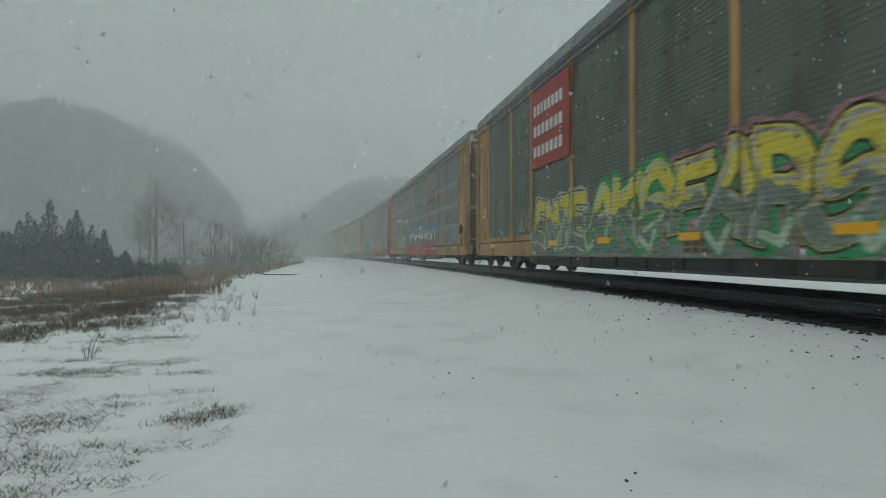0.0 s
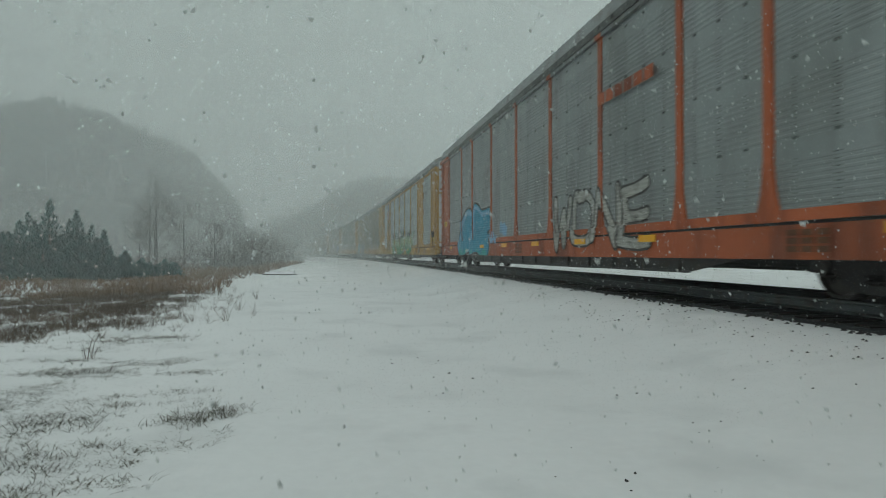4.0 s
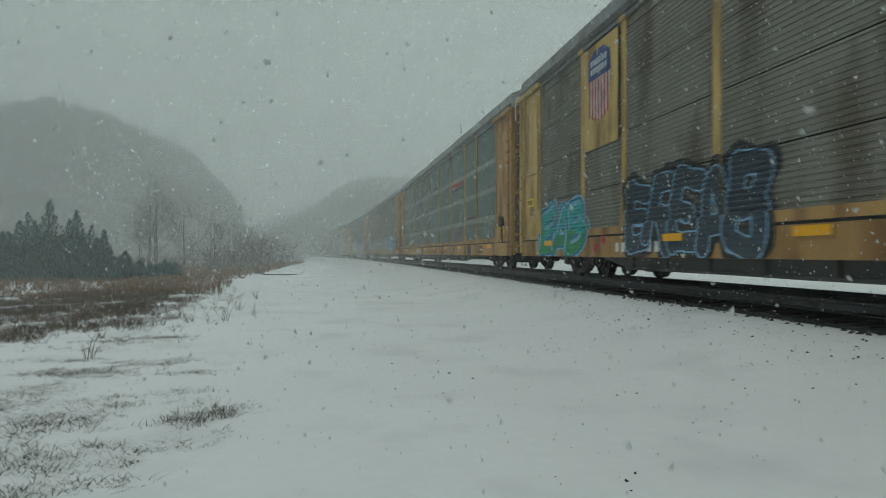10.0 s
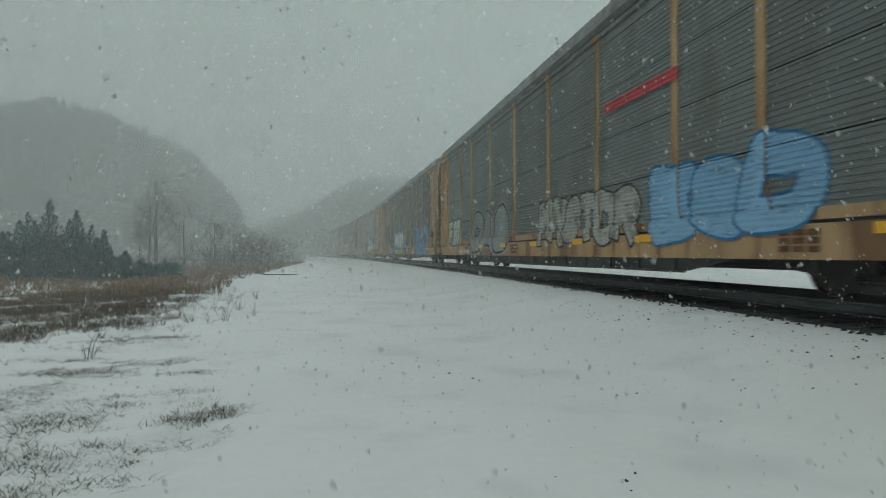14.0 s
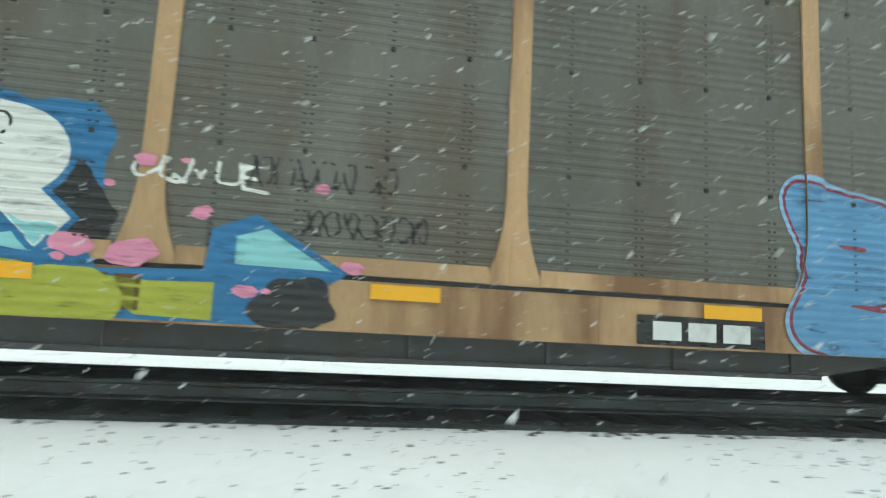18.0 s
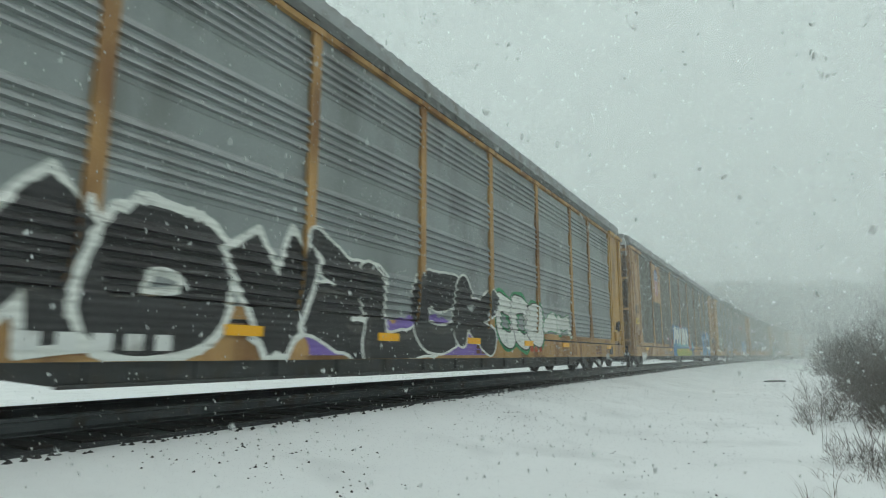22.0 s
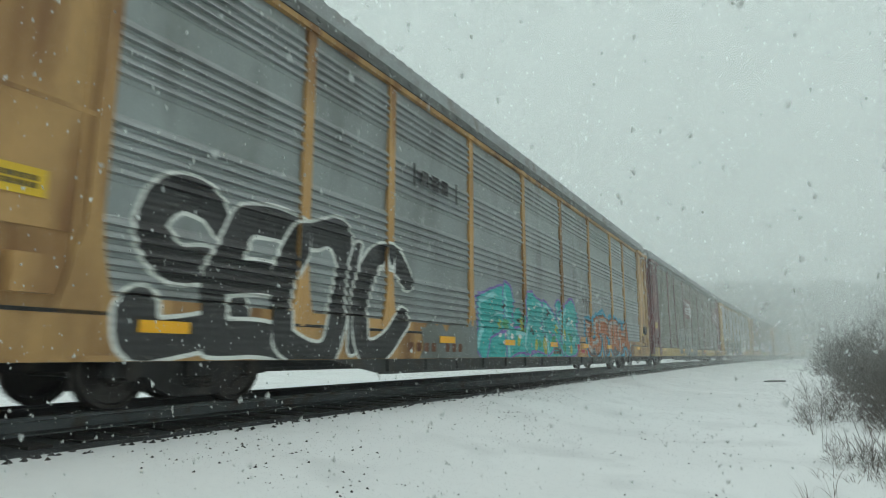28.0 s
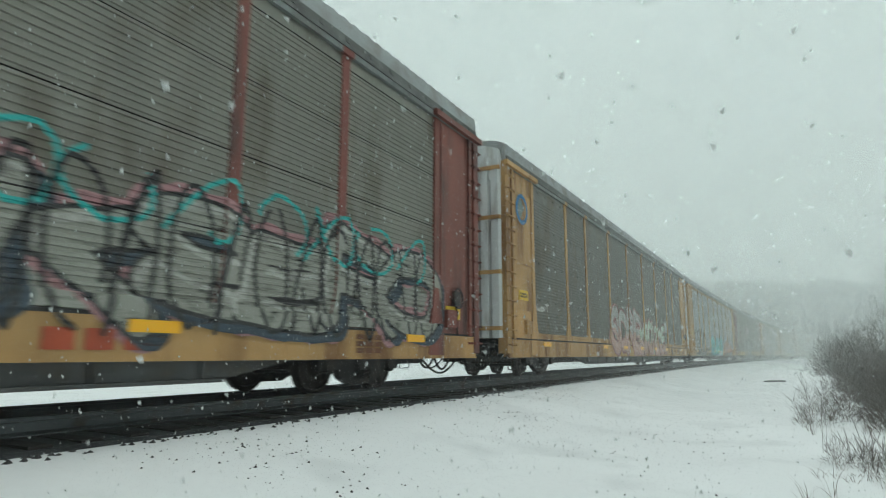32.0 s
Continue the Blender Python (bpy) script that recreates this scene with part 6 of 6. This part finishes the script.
# slate car
word(6, "FIST", -13.03, -10.2, 0.95, 2.3, "mint", "ink", "pale letters with thick black outlines", 0.34, 0.075, tilt=6, seed=17, square=True, over=1.3, core="white_spray", flare=0.35)
strokes(6, "ink", -9.93, -8.33, 1.2, 2.1, 4, 0.05, 12, label="black scrawl")
word(6, "CAS", -7.78, -2.38, 0.6, 2.4, "panel_silver", "ink", "hollow round letters with black and white outlines", 0.56, 0.09, tilt=8, seed=18, over=1.15, halo=("off_white", 0.07))
word(6, "MNSTOR", 0.89, 6.69, 0.8, 2.1, "off_white", "grey_ink", "white and grey letters", 0.34, 0.05, seed=19, square=True, over=1.15)
word(6, "ESO", 7.29, 11.19, 0.8, 2.25, "light_blue", "deep_blue", "sky blue letters", 0.5, 0.05, seed=20, over=1.2)
bars(6, "white", -10.38, -8.18, 0.6, 0.82, 10, 0.6, "white number bars", gap=0.45)
bars(6, "red_spray", 5.29, 8.19, 3.6, 3.9, 1, 1.0, "faded red stripe")
# the car that passes close by: block letters on blue
field(7, "deep_blue", -4.96, 1.19, 0.54, 2.2, 2.42, 1, label="deep blue sprayed ground")
field(7, "olive", -3.71, 1.09, 0.54, 0.75, 0.95, 2, -0.003, "olive sprayed lower waves")
blobs(7, "aqua", -3.61, 1.09, 1.12, 1.25, 9, 0.30, 3, -0.001, "aqua sprayed waves", 0.3)
word(7, "PNSER", -4.25, 0.95, 1.05, 2.36, "white_spray", "deep_blue", "blocky white letters on blue", 0.36, 0.05, tilt=2, hop=0.05, seed=21, square=True, over=1.1, low=("aqua", 0.18), flare=0.0, wave=0.03)
word(7, "WVWM", -3.7, 1.2, 0.54, 1.06, "olive", None, "olive waves below the letters", 0.3, 0.03, tilt=6, seed=51, over=1.3, flare=0.4)
blobs(7, "white_spray", -4.71, -4.41, 1.4, 1.9, 1, 0.18, 8, 0.002)
blobs(7, "ink", -6.21, -4.91, 0.8, 1.4, 4, 0.26, 4, -0.001, "black bubbles")
blobs(7, "ink", -2.21, -1.61, 2.35, 2.5, 1, 0.26, 5, 0.003, "black bubble")
blobs(7, "ink", 0.84, 1.29, 1.35, 1.6, 2, 0.32, 6, 0.003, "black bubbles")
blobs(7, "ink", 2.64, 3.14, 0.62, 0.75, 2, 0.26, 16, 0.0, "black bubbles")
blobs(7, "pink", -6.51, -4.61, 0.75, 1.8, 10, 0.10, 7, 0.008, "pink dots", 0.7)
blobs(7, "pink", 0.89, 1.69, 1.05, 1.25, 2, 0.19, 9, 0.008, "large pink spot", 0.6)
blobs(7, "pink", 0.79, 3.69, 0.8, 1.95, 10, 0.08, 19, 0.008, "pink dots", 0.6)
blobs(7, "pink", -2.31, -1.51, 2.3, 2.6, 4, 0.08, 9, 0.008, "pink dots")
layer(CARS[7], "sprayed_arrow", Shape().add([(0.99, 0, 0.56), (2.64, 0, 0.56), (3.29, 0, 1.04), (2.49, 0, 1.5), (2.14, 0, 1.35), (2.09, 0, 1.0), (0.99, 0, 0.95)], [(0, 1, 2, 3, 4, 5, 6)]), M["deep_blue"], "blue arrow", -0.002)
layer(CARS[7], "sprayed_arrow", Shape().add([(2.34, 0, 1.06), (3.14, 0, 1.05), (2.59, 0, 1.38), (2.34, 0, 1.3)], [(0, 1, 2, 3)]), M["aqua"], "aqua arrow head", 0.002)
layer(CARS[7], "sprayed_wave", Shape().add([(1.14, 0, 0.92), (1.69, 0, 0.88), (2.19, 0, 0.9), (2.19, 0, 0.58), (1.59, 0, 0.6)], [(0, 1, 2, 3, 4)]), M["olive"], "olive wave", 0.002)
word(7, "CQVUE", 1.44, 2.49, 1.68, 1.98, "white_spray", None, "thin white tag", 0.03, 0.0, seed=13, loose=0.06)
strokes(7, "ink", 2.39, 3.69, 1.75, 2.05, 7, 0.02, 14, label="thin black scrawl")
strokes(7, "ink", 2.89, 3.99, 1.35, 1.6, 7, 0.02, 15, label="thin black scrawl")
strokes(7, "ink", -0.41, 0.49, 2.0, 2.2, 4, 0.025, 16, label="thin black tag")
word(7, "BTC", 7.85, 12.2, 0.52, 2.3, "blue", "wine", "large sky blue letters with wine red outlines", 0.46, 0.035, tilt=4, seed=22, hop=0.08, widths=[1.1, 0.8, 1.35], over=1.15, flare=0.25, halo=("light_blue", 0.05), wave=0.07)
sign(7, "ink", 6.01, 7.36, 0.56, 0.84, "black plate with white bars", -0.004)
bars(7, "white", 6.16, 7.26, 0.58, 0.82, 3, 0.8, "white lettering bars", 1, 0.016)
sign(7, "tan", -10.3, -8.3, 3.35, 5.36, "tan backing plate")
shield(7, -9.85, -8.8, 3.65, 5.1)
bars(7, "off_white", -7.9, -5.2, 0.6, 0.85, 10, 0.6, "white number bars", gap=0.45)
strokes(7, "ink", -14.4, -13.7, 2.5, 2.9, 3, 0.05, 17, label="black smudged tag")
# silver car with block letters
word(8, "DEMOV", -13.1, -4.53, 0.5, 2.25, "ink", "white_spray", "black block letters with thick white outlines", 0.66, 0.1, tilt=2, hop=0.06, seed=23, slope=0.05, over=1.08, square=True, flare=0.0, wave=0.03)
field(8, "purple", -4.88, 1.72, 0.6, 1.0, 1.4, 5, -0.008, "purple sprayed ground")
word(8, "ZLOK", -4.7, 1.6, 0.5, 2.4, "ink", "white_spray", "black pointed letters with white outlines", 0.5, 0.05, tilt=12, seed=24, hop=0.25, core="grey_ink", over=1.35, loose=0.06, flare=0.5, wave=0.09)
word(8, "OOS", 1.95, 4.95, 0.75, 2.1, "white_spray", "ink", "white bubble letters", 0.52, 0.035, seed=25, over=1.3, halo=("green", 0.09))
word(8, "AM", 5.32, 7.52, 1.1, 1.9, "white_spray", "green", "small white letters", 0.34, 0.03, seed=26, over=1.25)
bars(8, "white", -10.28, -6.88, 0.62, 0.85, 10, 0.6, "white number bars", 1, 0.012, gap=0.45)
bars(8, "red_ink", 3.92, 4.92, 0.66, 0.92, 3, 0.75, "brown-red lettering bars")
sign(8, "ink", 12.61, 13.11, 0.62, 0.9, "small black notice")
# maroon car
sign(9, "maroon", 10.2, 13.2, 3.2, 4.7, "maroon name board")
for k in range(3):
    bars(9, "white", 10.45, 12.1 - 0.1 * k, 3.95 - 0.16 * k, 4.06 - 0.16 * k, 1, 1.0, "white stripe", 1, 0.014)


def ring(j, u, z, r0, r1, mat, label):
    n = 24
    sh = Shape().sheet([[(u + r * math.cos(2 * math.pi * k / n), 0, z + r * math.sin(2 * math.pi * k / n)) for k in range(n + 1)] for r in (r0, r1)])
    layer(CARS[j], "ring", sh, M[mat], label, 0.014)


ring(9, 12.3, 3.85, 0.2, 0.46, "white", "white wheel emblem")
sign(9, "maroon", -4.89, -2.04, 3.0, 4.3, "maroon name board")
bars(9, "white", -4.59, -2.49, 3.85, 4.1, 7, 0.7, "white lettering bars", 1, 0.014)
for k in range(3):
    bars(9, "white", -4.59, -2.59, 3.60 - 0.16 * k, 3.70 - 0.16 * k, 1, 1.0, "white stripe", 1, 0.014)
ring(9, -2.44, 3.5, 0.2, 0.42, "white", "white wheel emblem")
word(9, "STBOSEN", -7.4, 0.6, 0.6, 2.3, "fade_mix", "slate_spray", "grey-green letters with dark outlines", 0.34, 0.045, tilt=7, seed=27, core="off_white", over=1.25, loose=0.04, drop="slate_spray", hop=0.3)
word(9, "M", 8.3, 9.8, 1.1, 2.05, "panel_dark", "off_white", "hollow white arched letter", 0.2, 0.03, seed=19, over=1.2, tilt=2)
sign(9, "ink", 2.4, 4.7, 0.56, 0.99, "black stencil ground on the sill", -0.004)
bars(9, "red_ink", 2.91, 4.01, 0.64, 0.9, 3, 0.75, "red lettering bars", 1, 0.02)
for u in (12.1, 12.8, 2.9):
    sign(9, "skirt", u, u + 0.45, 0.62, 0.9, "grey notice plate")
# silver car with teal piece
field(10, "teal", -4.07, 2.73, 0.56, 1.3, 1.9, 2, label="teal sprayed ground")
word(10, "FLENS", -4.2, 2.9, 0.5, 2.45, "teal", "purple", "teal letters with violet edges", 0.72, 0.06, tilt=9, seed=28, core="aqua", hop=0.3, over=1.35, flare=0.3, square=True, wave=0.08)
blobs(10, "white_spray", -3.9, 2.7, 0.7, 2.1, 20, 0.09, 6, 0.012, "white highlights", 0.55)
blobs(10, "olive", -3.6, 2.6, 0.7, 1.7, 8, 0.13, 61, 0.011, "olive spots", 1.5)
blobs(10, "green", -3.47, 2.83, 0.7, 1.5, 6, 0.14, 7, 0.010, "green dots")
blobs(10, "ink", -3.27, 3.93, 0.7, 2.3, 9, 0.10, 8, 0.009, "black dots")
blobs(10, "red_spray", 2.73, 4.13, 0.65, 0.9, 4, 0.14, 9, 0.009, "red dots")
field(10, "panel_mid", -7.0, 2.9, 0.54, 0.9, 1.5, 3, -0.007, "grey sprayed clouds")
word(10, "UTSH", 4.2, 10.4, 0.5, 2.1, "rust_spray", "ink", "rust orange letters with black outlines", 0.62, 0.06, tilt=6, seed=29, square=True, over=1.2, core="off_white", halo=("bright_blue", 0.17), low=("slate_spray", 0.14), hop=0.2)
word(10, "SEDIC", -12.7, -7.6, 0.45, 2.85, "ink", "white_spray", "fat black bubble letters with white outlines", 0.8, 0.05, tilt=4, seed=30, hop=0.2, over=1.5, slope=-0.35, flare=0.0, wave=0.08)
bars(10, "ink", -7.03, -5.83, 3.75, 4.15, 3, 0.7, "black lettering bars")
for u in (-7.33, -5.63):
    bars(10, "ink", u, u + 0.08, 3.65, 4.25, 1, 1.0, "black bracket")
bars(10, "brown_ink", -7.43, -5.23, 0.64, 0.86, 8, 0.6, "brown number bars", gap=0.55)
strokes(10, "grey_ink", 3.53, 4.73, 2.0, 2.5, 3, 0.05, 20, label="small dark tag")
# dark car with salmon letters
word(11, "SCRE", -4.9, 0.6, 0.5, 2.75, "off_white", "dull_pink", "worn white and mint letters with salmon outlines", 0.38, 0.06, tilt=12, seed=31, hop=0.45, low=("salmon", 0.5), loose=0.06, over=1.2, halo=("brick_spray", 0.05), flare=0.3)
word(11, "KROIZCE", 0.4, 7.0, 0.55, 2.4, "mint", "dull_pink", "mint letters fading to salmon", 0.3, 0.05, tilt=8, seed=34, hop=0.25, low=("salmon", 0.42), loose=0.03, over=1.2, slope=-0.2, halo=("brick_spray", 0.05), square=True)
blobs(11, "mint", -4.47, 6.73, 0.65, 1.9, 16, 0.13, 23, -0.0035, "mint sprayed patches", 1.2)
blobs(11, "wine", -4.47, 6.73, 1.0, 2.1, 12, 0.09, 21, -0.002, "dull red spots", 1.0)
word(11, "GOT", -13.04, -11.94, 1.75, 2.05, "off_white", None, "small white tag", 0.05, 0, seed=32)
strokes(11, "white", 6.83, 7.73, 1.8, 2.4, 3, 0.06, 22, label="white scrawl")
ring(11, -14.14, 4.45, 0.30, 0.42, "deep_blue", "round blue badge")
blobs(11, "panel_teal", -14.29, -13.99, 4.4, 4.5, 1, 0.26, 3, 0.0, "badge centre")
sign(11, "ink", 8.73, 9.23, 0.62, 0.92, "small black notice")
# dark board car with tangled grey and teal letters
field(12, "fade_mix", 2.36, 13.16, 1.04, 1.5, 1.95, 4, label="dull pink and grey sprayed ground")
word(12, "WAKSERO", 2.3, 13.1, 0.8, 2.5, "fade_mix", "ink", "tangled grey letters with black outlines", 0.34, 0.05, tilt=11, seed=33, hop=0.3, core="off_white", over=1.3, loose=0.06, flare=0.3, halo=("dull_pink", 0.12), drop="slate_spray")
strokes(12, "teal", 2.36, 12.96, 1.9, 2.75, 9, 0.06, 23, 0.010, label="teal swirls")
strokes(12, "ink", 2.36, 13.16, 0.8, 2.6, 16, 0.06, 24, 0.012, label="black swirls")
bars(12, "red_ink", 5.86, 7.06, 0.62, 0.9, 3, 0.75, "red lettering bars")
blobs(12, "aqua", 13.46, 14.36, 2.6, 3.8, 3, 0.25, 4, -0.03, "aqua sprayed patches")


def motions():
    times = list(range(33))
    for j, car in CARS.items():
        walk(car, [(t, car_place(j, t)) for t in times])
    # wheels turn while their car is near; farther off they are specks
    for w, x, j, dx in WHEELS:
        near = [t for t in range(33) if abs(lead(t) - PITCH * j + PITCH / 2 + x) < 30]
        if not near or not -1 < j < 14:
            continue
        t0, t1 = max(0, near[0] - 0.5), min(32, near[-1] + 0.5)
        turn, rows = 0.0, []
        n = int((t1 - t0) / 0.05)

        def along(t):
            return lead(t)
        if t0 > 0:
            rows.append((0.0, pose(dx, 0, 0.43)))
        for k in range(n + 1):
            t = t0 + 0.05 * k
            a = (along(t) - along(t0)) / 0.43
            rows.append((t, pose(dx, 0, 0.43) @ Matrix.Rotation(a, 4, "Y")))
        if t1 < 32:
            rows.append((32.0, rows[-1][1]))
        walk(w, rows)
    for flurry, drift in FLURRIES:
        walk(flurry, [(t, Matrix.Translation(drift * t)) for t in (0, 8, 16, 24, 32)])


motions()
